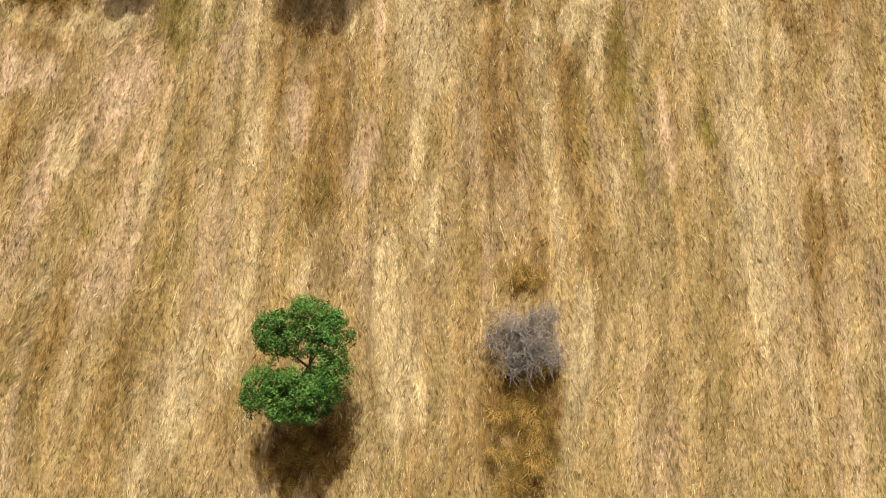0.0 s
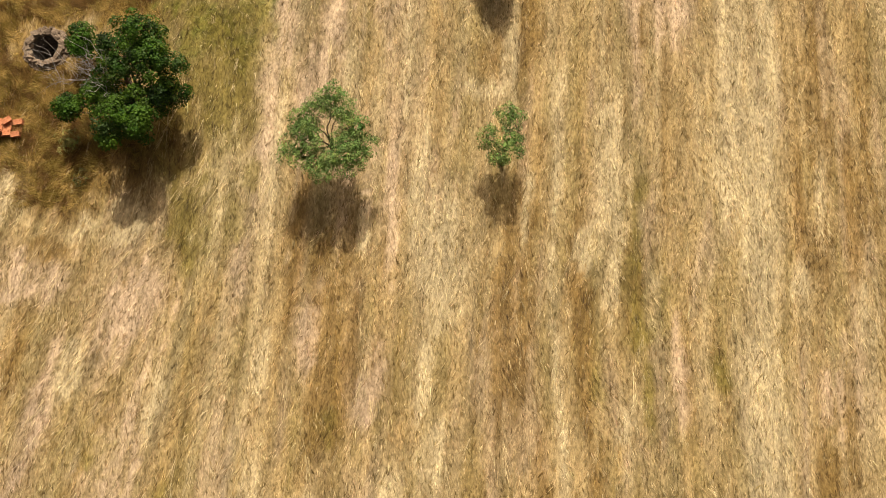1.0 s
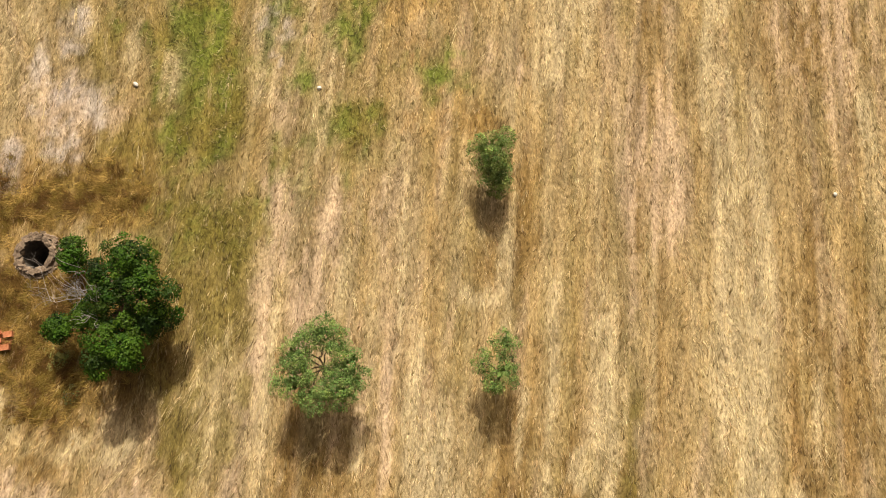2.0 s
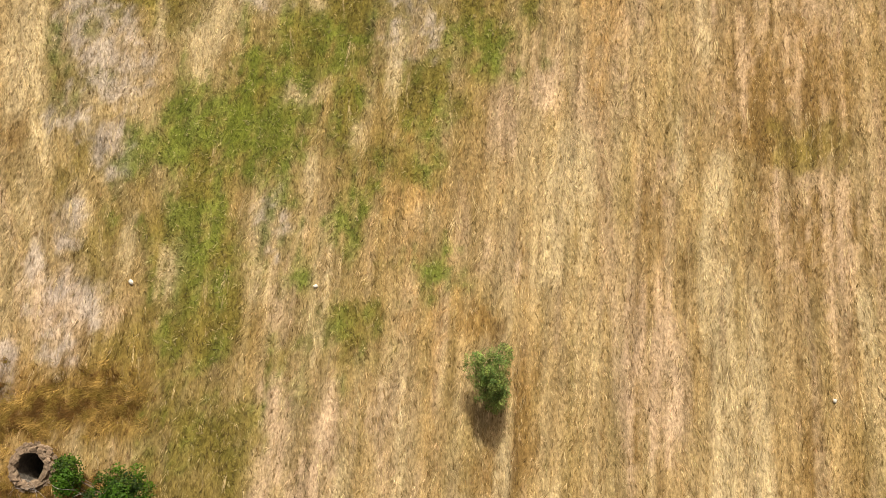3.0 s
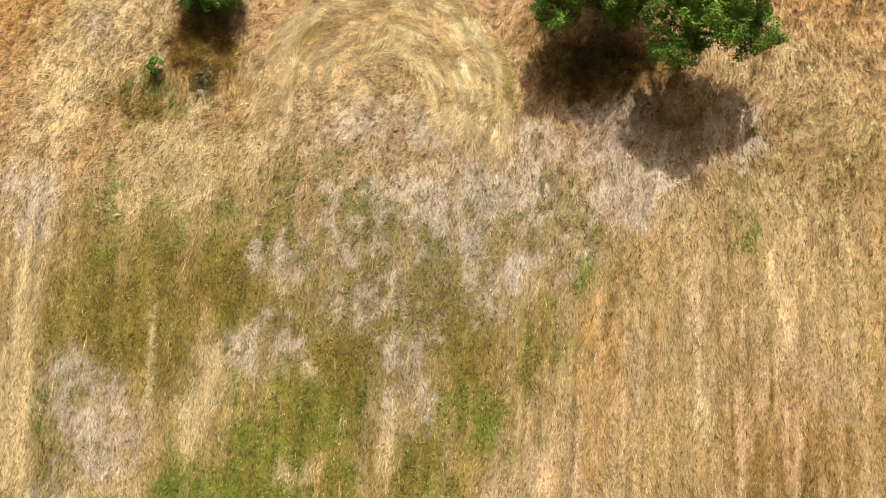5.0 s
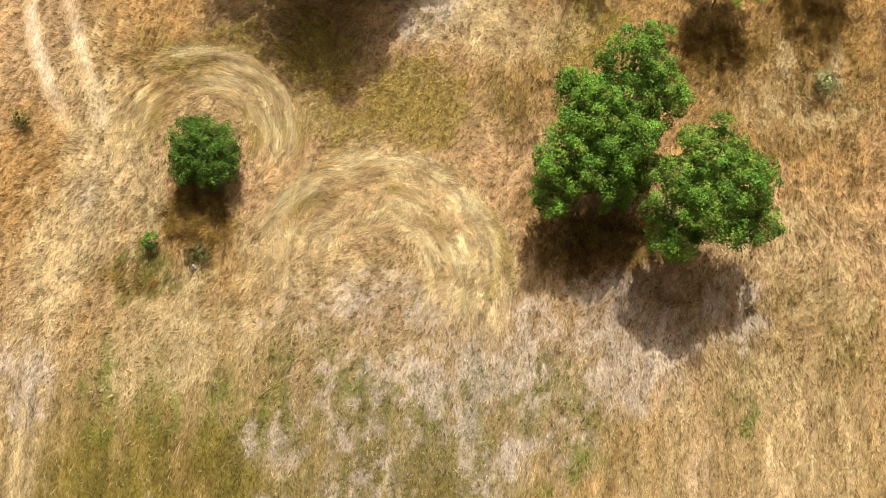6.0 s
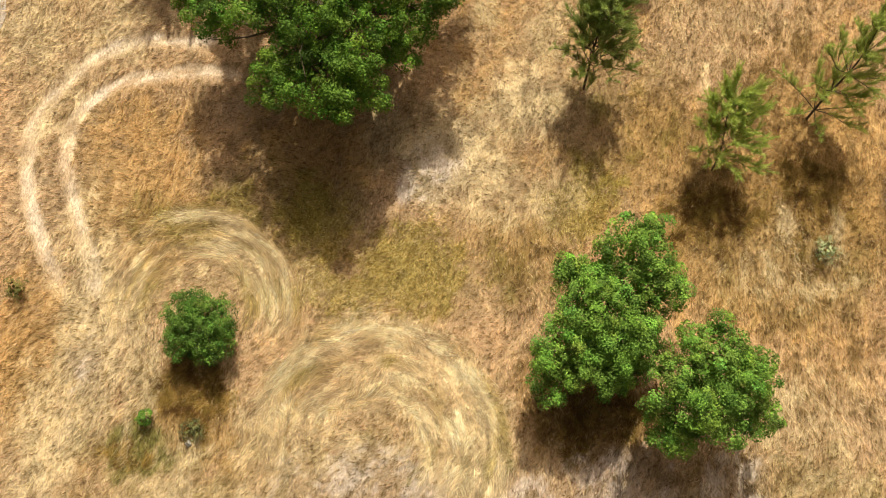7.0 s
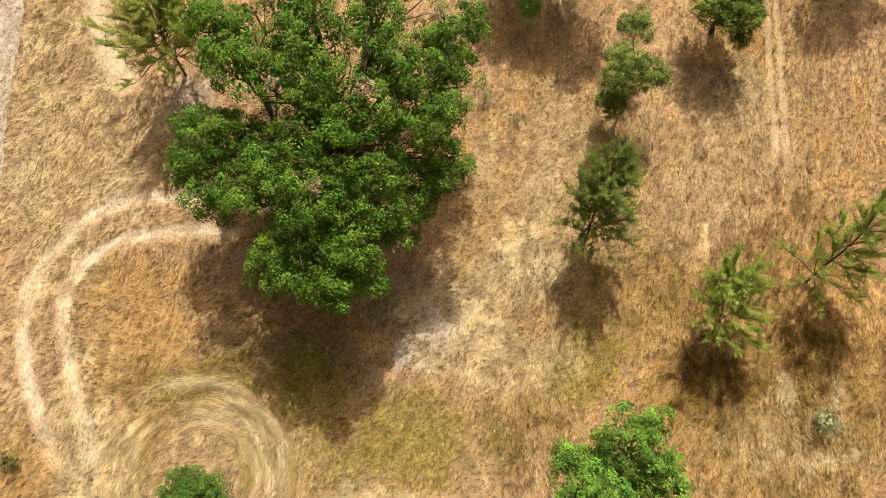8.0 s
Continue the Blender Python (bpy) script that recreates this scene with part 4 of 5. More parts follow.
def flowering_weeds(count):
    g = rand(105)
    x, y = g.uniform(-17, 9, count), g.uniform(40, 64, count)
    keep = g.random(count) < ROUGH_EDGE["weeds"][((y - Y0) / CELL).astype(int), ((x - X0) / CELL).astype(int)]
    x, y = x[keep], y[keep]
    n = len(x)
    pick = g.random((n, 1)) + 0.5 * (vnoise(x / 0.4, y / 0.4, 99)[:, None] - 0.5)
    tint = np.where(pick < 0.45, (0.23, 0.175, 0.05), np.where(pick < 0.78, (0.38, 0.29, 0.08), (0.68, 0.57, 0.22))) * (1 + 0.15 * g.normal(0, 1, (n, 1)))
    blades("flowering_weeds", x, y, g.uniform(0, 6.28, n), np.clip(g.normal(0.6, 0.4, n), 0.05, 1.5), g.uniform(0.08, 0.26, n), g.uniform(0.012, 0.026, n), np.clip(tint, 0.02, 0.8), "patch of yellow-green weeds gone to flower")


mown_straw(370000)
standing_grass(350000)
lodged_grass((2400, 3000))
straw_wisps(14000)
grass_tufts(9000)
dry_scrub(2600000)
flowering_weeds(300000)

# ---- trees and shrubs ----


def foliage(lobes, leaf, tufts, leaves, seed, tint, tuft_size=(0.22, 0.4), squash=0.8, under=-0.35):
    """Leaves of a crown: lobes (x, y, z, radius) carry tufts on their outside, tufts carry leaves. Returns verts, quads, tints."""
    g = rand(seed)
    L = np.array(lobes, float)
    cs, ns = [], []
    for k, (x, y, z, r) in enumerate(L):
        n = max(8, int(1.5 * tufts * 4 * np.pi * r * r))
        d = unit(g.normal(0, 1, (n, 3)))
        d = d[d[:, 2] > under + 0.25 * g.normal(0, 1, n)]
        c = np.array([x, y, z]) + d * np.array([1, 1, squash]) * (r * g.uniform(0.6, 1.06, (len(d), 1)))
        deep = np.zeros(len(c), bool)
        for m, (ox, oy, oz, orad) in enumerate(L):
            if m != k:
                deep |= np.linalg.norm((c - [ox, oy, oz]) / [1, 1, squash], axis=1) < 0.55 * orad
        cs.append(c[~deep])
        ns.append(d[~deep])
    c, nrm = np.concatenate(cs), np.concatenate(ns)
    c[:, 2] = np.maximum(c[:, 2], 0.15)
    m = len(c)
    size = g.uniform(*tuft_size, m)
    shade = np.clip(1 + 0.3 * g.normal(0, 1, m), 0.4, 1.8)[:, None] * (1 + 0.10 * g.normal(0, 1, (m, 3)) * [1, 0.4, 0.6])
    count = np.maximum(4, (1.1 * leaves * (size / np.mean(size)) ** 2).astype(int))
    idx = np.repeat(np.arange(m), count)
    n = len(idx)
    d = unit(nrm[idx] * 0.6 + [0, 0.05, 0.35] + g.normal(0, 0.65, (n, 3)))
    deep = np.where(g.random(n) < 0.3, g.uniform(0.35, 0.85, n), g.uniform(0.82, 1.06, n))
    p = c[idx] + d * [1, 1, 0.85] * (size[idx] * deep)[:, None]
    normal = unit(1.1 * d + [0, 0.05, 0.15] + 0.6 * g.normal(0, 1, (n, 3)))
    t = unit(np.cross(normal, g.normal(0, 1, (n, 3))))
    b = np.cross(normal, t)
    ln, wd = leaf[0] * g.uniform(0.65, 1.35, (n, 1)), leaf[1] * g.uniform(0.7, 1.3, (n, 1))
    v = np.stack([p - t * ln / 2, p + b * wd / 2 + t * ln * 0.08, p + t * ln / 2, p - b * wd / 2 + t * ln * 0.08], 1).reshape(-1, 3)
    col = np.clip(np.array(tint) * shade[idx] * (1 + 0.16 * g.normal(0, 1, (n, 1))), 0.008, 0.6)
    v, col = [v], [np.repeat(col, 4, 0)]
    for x, y, z, r in L[L[:, 3] > 0.35]:
        k = int(150 * r * r)
        q = unit(g.normal(0, 1, (k, 3)))
        at = np.array([x, y, z]) + q * [1, 1, squash] * (r * g.uniform(0.3, 0.72, (k, 1)))
        at[:, 2] = np.maximum(at[:, 2], 0.15)
        t = unit(np.cross(q + 0.4 * g.normal(0, 1, (k, 3)), g.normal(0, 1, (k, 3)))) * 0.11
        b = unit(np.cross(t, q)) * 0.085
        v.append(np.stack([at - t, at + b, at + t, at - b], 1).reshape(-1, 3))
        col.append(np.repeat(np.clip(np.array(tint) * (1 + 0.2 * g.normal(0, 1, (k, 1))), 0.008, 0.6), 4, 0))
    v, col = np.concatenate(v), np.concatenate(col)
    return v, np.arange(len(v)).reshape(-1, 4), col


def broadleaf(name, base, lobes, label, leaf, tint, trunk, seed, group="", tufts=4.0, leaves=40, tuft_size=(0.22, 0.4), category="tree", fork=0.35, squash=0.8, under=-0.35, dead=(), bulge=4, fill=0.93):
    """A tree or bush: tapered trunk, a limb to each lobe, twigs, and a crown of leaves. Places are given in the field."""
    z0 = height(*base)
    ob = thing(name, base[0], base[1], z0, label, category, group)
    L = [(x - base[0], y - base[1], z, r) for x, y, z, r in lobes]
    mid = np.average(np.array(L)[:, :3], axis=0, weights=np.array(L)[:, 3])
    top = np.array([mid[0] * 0.6, mid[1] * 0.6, max(0.25, mid[2] * fork)])
    v, f = tube(bent((0, 0, -0.15), top, 0.05, seed, 7), np.linspace(trunk * 1.25, trunk * 0.8, 7), 10, 0.12, seed)
    part("trunk", mesh_of("trunk", v, f, BARK, smooth=True), ob, "dark rough trunk")
    g = rand(seed + 5)
    for k, (x, y, z, r) in enumerate(L):
        end = np.array([x, y, z + 0.25 * r])
        way = bent(top - [0, 0, 0.1], end, 0.10, seed + 11 * k, 8)
        limb = part("limb", mesh_of("limb", *tube(way, np.linspace(trunk * 0.55, trunk * 0.12, 8), 6, 0.1, k), BARK, smooth=True), ob)
        pieces = []
        for q in range(7):
            a = way[g.integers(3, 8)]
            b = np.array([x, y, z]) + unit(g.normal(0, 1, 3)) * r * 0.85
            pieces.append(tube(bent(a, b, 0.12, seed + 100 * k + q, 5), np.linspace(trunk * 0.14, trunk * 0.04, 5), 4))
        part("twig_spray", mesh_of("twig_spray", *joined(pieces), BARK, smooth=True), limb)
    bulges = []
    for x, y, z, r in L:
        for q in range(bulge):
            d = unit(g.normal(0, 1, 3) * [1, 1, 0.6] + [0, 0, 0.25]) * r * 0.95
            bulges.append((x + d[0], y + d[1], max(0.3, z + 0.7 * d[2]), r * g.uniform(0.28, 0.45)))
    v, f, c = foliage([(x, y, z, fill * r) for x, y, z, r in L] + bulges, leaf, tufts, leaves, seed + 1, tint, tuft_size, squash, under)
    part("crown", mesh_of("crown", v, f, LEAF, c), ob)
    for k, (x, y, z, r) in enumerate(dead):
        v, f, c = foliage([(x - base[0], y - base[1], z, r)], (leaf[0] * 0.9, leaf[1] * 0.6), 9, 26, seed + 300 + k, (0.5, 0.37, 0.24), (0.12, 0.2), 0.45, 0.0)
        part("dead_foliage", mesh_of("dead_foliage", v, f, LEAF, c), ob, "withered pale brown twig ends")
    return ob


def bare_branches(ob, starts, seed, thick=0.02, mat=GREYTWIG, name="dead_branch", label="leafless silvery dead branch"):
    """Dead forking branches as parts; starts: (from, to) in the thing's own space."""
    for k, (a, b) in enumerate(starts):
        g = rand(seed + k)
        a, b = np.array(a, float), np.array(b, float)
        way = bent(a, b, 0.12, seed + 7 * k, 7)
        size = np.linalg.norm(b - a)
        pieces = [tube(way, np.linspace(thick, thick * 0.35, 7), 5)]
        for q in range(9):
            s = way[g.integers(2, 7)]
            e = s + unit((b - a) / size + g.normal(0, 0.55, 3)) * size * g.uniform(0.18, 0.4)
            w2 = bent(s, e, 0.15, seed + 50 * k + q, 5)
            pieces.append(tube(w2, np.linspace(thick * 0.45, thick * 0.18, 5), 4))
            for h in range(2):
                s2 = w2[g.integers(2, 5)]
                e2 = s2 + unit(e - s + g.normal(0, 0.6, 3) * size * 0.3) * size * 0.14
                pieces.append(tube(bent(s2, e2, 0.1, seed + q + h, 3), np.linspace(thick * 0.25, thick * 0.12, 3), 3))
        part(name, mesh_of(name, *joined(pieces), mat, smooth=True), ob, label)


def pine(base, tip, spread, label, seed, whorls=6, tint=(0.15, 0.185, 0.045), open_low=0.3, shoots=5, needle=0.24):
    """A young pine: bent trunk, whorls of rising branches, brushes of needles on their shoots."""
    z0 = height(*base)
    ob = thing("pine_tree", base[0], base[1], z0, label, "tree")
    g = rand(seed)
    top = np.array([tip[0] - base[0], tip[1] - base[1], tip[2]])
    line = bent((0, 0, -0.1), top, 0.05, seed, 12)
    tall = tip[2]
    v, f = tube(line, np.linspace(0.015 * tall, 0.005 * tall, 12), 8, 0.1, seed)
    part("trunk", mesh_of("trunk", v, f, BARK, smooth=True), ob, "slender dark trunk")
    def brushes(axes, parent):
        """Brushes of needles round shoots: each shoot a foot, a way and a length."""
        vs, cs = [], []
        for q, d, ln in axes:
            n = int(120 * ln)
            foot = q + d * (g.uniform(0, 1, n) * ln)[:, None]
            out = unit(np.cross(d, g.normal(0, 1, (n, 3))))
            way = unit(out + d * g.uniform(0.8, 2.4, (n, 1)))
            side = unit(np.cross(way, g.normal(0, 1, (n, 3)))) * 0.0075
            tipv = foot + way * needle * g.uniform(0.6, 1.1, (n, 1))
            vs.append(np.stack([foot - side, foot + side, tipv], 1).reshape(-1, 3))
            cs.append(np.repeat(np.clip(np.array(tint) * (1 + 0.14 * g.normal()) * (1 + 0.15 * g.normal(0, 1, (n, 1))), 0.01, 0.6), 3, 0))
        v = np.concatenate(vs)
        part("needles", mesh_of("needles", v, np.arange(len(v)).reshape(-1, 3), NEEDLE, np.concatenate(cs)), parent)

    brushes([(line[-1] - [0, 0, 0.3], unit(line[-1] - line[-2] + [0, 0, 0.3]), 0.8)], ob)
    for w in range(whorls):
        t = open_low + (0.95 - open_low) * w / max(1, whorls - 1)
        k = t * 11
        at = line[int(k)] + (line[min(11, int(k) + 1)] - line[int(k)]) * (k - int(k))
        reach = spread * (1.05 - 0.62 * (t - open_low) / (1 - open_low)) * g.uniform(0.85, 1.15)
        turn = g.uniform(0, 6.28)
        for b in range(7):
            a = turn + b * 2 * np.pi / 7 + g.normal(0, 0.2)
            out = np.array([np.cos(a), np.sin(a), 0.4 + 0.4 * t])
            end = at + unit(out) * reach * g.uniform(0.6, 1.1)
            way = bent(at, end, 0.07, seed + 31 * w + b, 6)
            way[:, 2] += 0.14 * reach * np.linspace(0, 1, 6) ** 2
            v, f = tube(way, np.linspace(0.006 * tall, 0.0025 * tall, 6), 5)
            branch = part("branch", mesh_of("branch", v, f, BARK, smooth=True), ob)
            axes = []
            for s in range(shoots):
                q = way[1] + (way[5] - way[1]) * g.uniform(0, 1)
                axes.append((q if s else way[4], unit(unit(way[5] - way[2]) + [0, 0.15, 0.75] + g.normal(0, 0.5 if s else 0.1, 3)), g.uniform(0.3, 0.75)))
            brushes(axes, branch)
    return ob


OAK, OLIVE = (0.095, 0.062), (0.075, 0.03)
OAK_GREEN, OAK_DARK, OLIVE_GREEN = (0.15, 0.28, 0.045), (0.04, 0.085, 0.007), (0.158, 0.24, 0.066)

broadleaf("olive_tree", (-2.95, -7.8), ((-2.88, -6.61, 2.1, 0.85), (-2.08, -6.9, 2.0, 0.6), (-3.85, -6.78, 1.7, 0.52), (-1.96, -7.77, 1.9, 0.48), (-3.91, -8.35, 1.6, 0.68), (-2.87, -8.49, 1.9, 0.75), (-2.12, -8.16, 1.8, 0.55)),
          "dense green olive tree with a notch in its crown", (0.085, 0.04), (0.078, 0.178, 0.038), 0.09, 11, "olive trees in the field", tufts=14, leaves=34, tuft_size=(0.14, 0.24))
broadleaf("olive_tree", (-3.68, 7.25), ((-4.4, 7.69, 1.9, 0.5), (-4.42, 6.69, 1.7, 0.52), (-3.49, 8.31, 2.2, 0.5), (-2.61, 7.48, 2.0, 0.52), (-3.67, 6.39, 1.6, 0.52), (-2.82, 6.47, 1.8, 0.55), (-2.41, 6.92, 1.7, 0.4), (-4.05, 7.15, 1.9, 0.38), (-3.05, 7.95, 2.0, 0.38), (-3.0, 7.05, 1.8, 0.36), (-4.0, 8.1, 2.0, 0.36)),
          "young olive tree with an open ring-shaped crown", OLIVE, OLIVE_GREEN, 0.05, 12, "olive trees in the field", tufts=16, leaves=26, tuft_size=(0.12, 0.22), fork=0.5)
broadleaf("olive_tree", (2.31, 7.31), ((2.39, 8.48, 1.6, 0.38), (2.43, 7.5, 1.5, 0.45), (1.68, 7.79, 1.2, 0.32), (2.15, 7.22, 1.2, 0.32)),
          "small thin olive sapling with three tufts", OLIVE, OLIVE_GREEN, 0.05, 13, "olive trees in the field", tufts=16, leaves=22, tuft_size=(0.11, 0.2), fork=0.5)
broadleaf("olive_tree", (1.86, 14.3), ((1.72, 15.2, 1.5, 0.64), (1.88, 14.54, 1.3, 0.52), (1.15, 15.1, 1.1, 0.36), (1.92, 14.05, 0.85, 0.42), (1.6, 14.4, 1.0, 0.4)),
          "small bushy olive tree in the mown field", OLIVE, (0.175, 0.24, 0.065), 0.06, 14, "olive trees in the field", tufts=18, leaves=28, tuft_size=(0.12, 0.22), fork=0.4)
well_oak = broadleaf("oak_tree", (-10.6, 8.6), ((-10.22, 10.2, 1.9, 0.80), (-9.5, 9.31, 1.8, 0.76), (-10.62, 9.34, 1.8, 0.7), (-9.16, 8.62, 1.4, 0.45), (-10.44, 7.47, 1.6, 0.8), (-9.85, 7.92, 1.5, 0.7), (-12.5, 10.4, 1.0, 0.4), (-12.3, 7.95, 1.0, 0.38), (-11.36, 8.03, 1.2, 0.55)),
                     "dark green oak with dead branches beside the well", (0.095, 0.06), OAK_DARK, 0.16, 15, tufts=3.2, leaves=95, tuft_size=(0.2, 0.42), bulge=3, fill=0.9)
bare_branches(well_oak, (((-0.3, 0.4, 0.9), (-3.0, 1.3, 0.9)), ((-0.2, 0.3, 1.0), (-2.3, 1.0, 1.2)), ((0, 0.2, 1.2), (-1.0, 0.8, 2.2)), ((-0.4, 0.2, 0.6), (-2.4, 0.3, 1.0)), ((-0.4, 0.5, 0.8), (-1.9, 1.5, 1.5)), ((-0.3, 0.2, 0.8), (-1.6, 0.6, 1.7))), 400, 0.013)
bare_branches(well_oak, (((0.1, -0.2, 1.2), (-0.5, -0.3, 2.5)), ((-0.1, 0.3, 1.4), (-0.6, 0.9, 2.6))), 420, 0.016, DEADWOOD, label="bleached dead branch end")
broadleaf("oak_tree", (5.0, 46.7), ((5.57, 50.43, 3.6, 1.35), (6.64, 49.05, 3.6, 0.98), (4.05, 47.82, 3.68, 1.35), (5.16, 47.27, 3.84, 0.99), (2.92, 46.33, 2.88, 1.39), (4.53, 46.20, 3.36, 1.08), (2.76, 45.17, 2.24, 0.92), (4.93, 45.33, 2.4, 0.72), (3.09, 49.67, 2.88, 0.67), (4.3, 49.2, 2.6, 0.8), (6.0, 48.2, 2.4, 0.9), (6.2, 46.6, 1.6, 0.9), (5.9, 45.6, 1.3, 0.7), (3.5, 47.0, 3.1, 1.0)),
          "leafy bright green oak with a lobed crown", OAK, OAK_GREEN, 0.2, 16, "twin oaks", tufts=2.4, leaves=90, tuft_size=(0.18, 0.44), fill=1.02)
broadleaf("oak_tree", (8.2, 44.9), ((8.50, 46.39, 3.89, 1.34), (9.77, 45.68, 3.55, 1.29), (7.26, 45.18, 3.73, 1.13), (8.72, 44.70, 3.39, 1.39), (10.67, 44.63, 2.54, 0.92), (7.48, 43.63, 2.54, 0.92)),
          "rounded bright green oak growing close to its twin", OAK, OAK_GREEN, 0.2, 17, "twin oaks", tufts=2.4, leaves=90, tuft_size=(0.18, 0.44), fill=1.02)
broadleaf("round_bush", (-12.4, 46.0), ((-12.4, 45.95, 1.1, 1.42), (-12.9, 46.45, 1.1, 1.02), (-11.9, 46.35, 1.0, 1.04), (-12.9, 45.45, 1.0, 1.04), (-11.9, 45.45, 1.0, 1.0)),
          "round dense dark green bush inside the ring of flattened grass", (0.085, 0.045), (0.10, 0.195, 0.032), 0.09, 18, tufts=6, leaves=44, tuft_size=(0.16, 0.34), category="bush", under=-0.7, bulge=0)
broadleaf("oak_tree", (-8.4, 61.4), (
    (-7.65, 56.26, 4.4, 1.58), (-9.87, 55.75, 4.0, 0.98), (-6.15, 56.0, 4.0, 0.94), (-9.06, 57.08, 4.3, 1.11), (-6.03, 59.8, 5.2, 1.57), (-8.19, 58.83, 5.3, 1.55),
    (-10.15, 59.19, 5.0, 1.39), (-13.02, 61.01, 4.6, 1.32), (-12.65, 58.69, 4.2, 1.10), (-13.76, 59.88, 4.0, 0.87), (-8.96, 61.7, 5.8, 1.47), (-6.72, 62.34, 6.0, 1.66),
    (-4.03, 62.87, 5.4, 1.51), (-3.14, 61.09, 4.4, 1.06), (-3.28, 65.02, 4.8, 1.07), (-5.12, 64.48, 6.0, 1.67), (-8.76, 64.2, 6.3, 1.66), (-11.6, 63.9, 5.8, 1.58),
    (-13.0, 65.62, 5.2, 1.44), (-10.01, 66.4, 6.2, 1.50), (-6.92, 66.16, 6.3, 1.67), (-3.68, 66.49, 5.4, 1.34), (-8.47, 68.79, 6.0, 1.72), (-5.16, 69.15, 5.6, 1.55),
    (-11.55, 69.15, 5.4, 1.57), (-6.72, 57.66, 4.9, 1.29), (-11.8, 61.3, 4.4, 1.2), (-11.2, 60.0, 4.0, 0.9), (-4.1, 59.9, 3.7, 1.15), (-5.1, 58.3, 3.4, 1.0),
),
          "huge spreading oak with deep green lobed crown and brown twigs", OAK, (0.115, 0.22, 0.027), 0.42, 19, tufts=1.9, leaves=92, tuft_size=(0.2, 0.5), under=-0.15, fill=0.97, dead=((-8.2, 59.06, 6.1, 0.4), (-6.5, 62.95, 7.1, 0.42), (-5.43, 64.55, 7.0, 0.5), (-10.11, 62.93, 6.6, 0.4), (-4.22, 67.02, 6.2, 0.35)))
broadleaf("small_tree", (5.4, 66.4), ((5.31, 69.45, 2.4, 0.75), (4.58, 67.05, 3.0, 1.05), (5.74, 66.95, 2.7, 0.8), (4.28, 65.78, 1.5, 0.75)),
          "young grey-green broadleaf tree in dry grass", (0.085, 0.045), (0.20, 0.27, 0.065), 0.09, 20, tufts=11, leaves=34, tuft_size=(0.15, 0.28))
broadleaf("small_tree", (9.6, 71.0), ((8.65, 70.75, 2.7, 1.0), (9.95, 70.65, 2.6, 1.0), (10.3, 69.9, 1.8, 0.5), (9.35, 72.3, 2.8, 1.4)),
          "dark green broadleaf tree casting a long shadow", (0.1, 0.06), (0.15, 0.22, 0.035), 0.13, 21, tufts=8, leaves=36, tuft_size=(0.18, 0.32))
broadleaf("small_tree", (0.6, 74.0), ((-1.6, 73.6, 3.4, 1.3), (0.4, 73.4, 3.6, 1.4), (2.6, 73.8, 4.0, 1.5), (1.0, 75.4, 4.6, 1.6), (-1.0, 75.6, 4.2, 1.5), (-0.05, 70.6, 1.3, 0.45)),
          "green broadleaf tree at the edge of the grass", OAK, OAK_GREEN, 0.16, 22, tufts=6, leaves=36)
broadleaf("small_tree", (15.6, 77.5), ((15.2, 77.2, 4.6, 1.5), (16.8, 77.9, 4.2, 1.4), (15.9, 79.0, 4.0, 1.5)),
          "broadleaf tree whose shadow falls on dry grass", OAK, OAK_GREEN, 0.16, 23, tufts=5, leaves=34)
pine((3.68, 58.9), (3.98, 61.7, 4.2), 2.35, "young dark green pine with long needles", 31, whorls=9, tint=(0.29, 0.37, 0.10), open_low=0.27, shoots=17)
pine((9.9, 55.4), (9.75, 58.0, 2.5), 2.5, "low young pine with upright yellow-green shoots", 32, whorls=6, open_low=0.25, tint=(0.42, 0.53, 0.13), shoots=16)
pine((14.38, 58.42), (15.3, 61.2, 4.3), 2.3, "sparse leaning pine with a visible trunk shadow", 33, whorls=5, open_low=0.12, tint=(0.40, 0.49, 0.13), shoots=15)
pine((-16.6, 65.8), (-16.9, 67.6, 4.4), 3.0, "yellow-green pine under the spreading oak", 34, whorls=9, open_low=0.2, tint=(0.44, 0.50, 0.14), shoots=20)


def bare_shrub(x, y, r, high, seed):
    ob = thing("bare_shrub", x, y, height(x, y), "leafless grey shrub, a tangle of thin twigs", "shrub")
    g = rand(seed)
    for k in range(60):
        a, q = g.uniform(0, 6.28), np.sqrt(g.uniform(0, 1))
        end = np.array([r * q * np.cos(a), 1.08 * r * q * np.sin(a), high * (1.1 - 0.65 * q * q) * g.uniform(0.75, 1.1)])
        start = np.array([0.12 * np.cos(a), 0.12 * np.sin(a), -0.05])
        way = bent(start, end, 0.12, seed + k, 8)
        pieces = [tube(way, np.linspace(0.016, 0.007, 8), 4)]
        for b in range(26):
            s = way[g.integers(3, 8)]
            e = s + g.normal(0, 1, 3) * [0.24, 0.24, 0.18] + [0, 0, 0.05]
            w2 = bent(s, e, 0.15, seed + 40 * k + b, 4)
            pieces.append(tube(w2, np.linspace(0.008, 0.005, 4), 3))
        part("stem", mesh_of("stem", *joined(pieces), GREYTWIG), ob)
    return ob


bare_shrub(3.68, -6.6, 1.22, 1.05, 41)
bare_shrub(18.95, 55.3, 1.15, 1.0, 42)


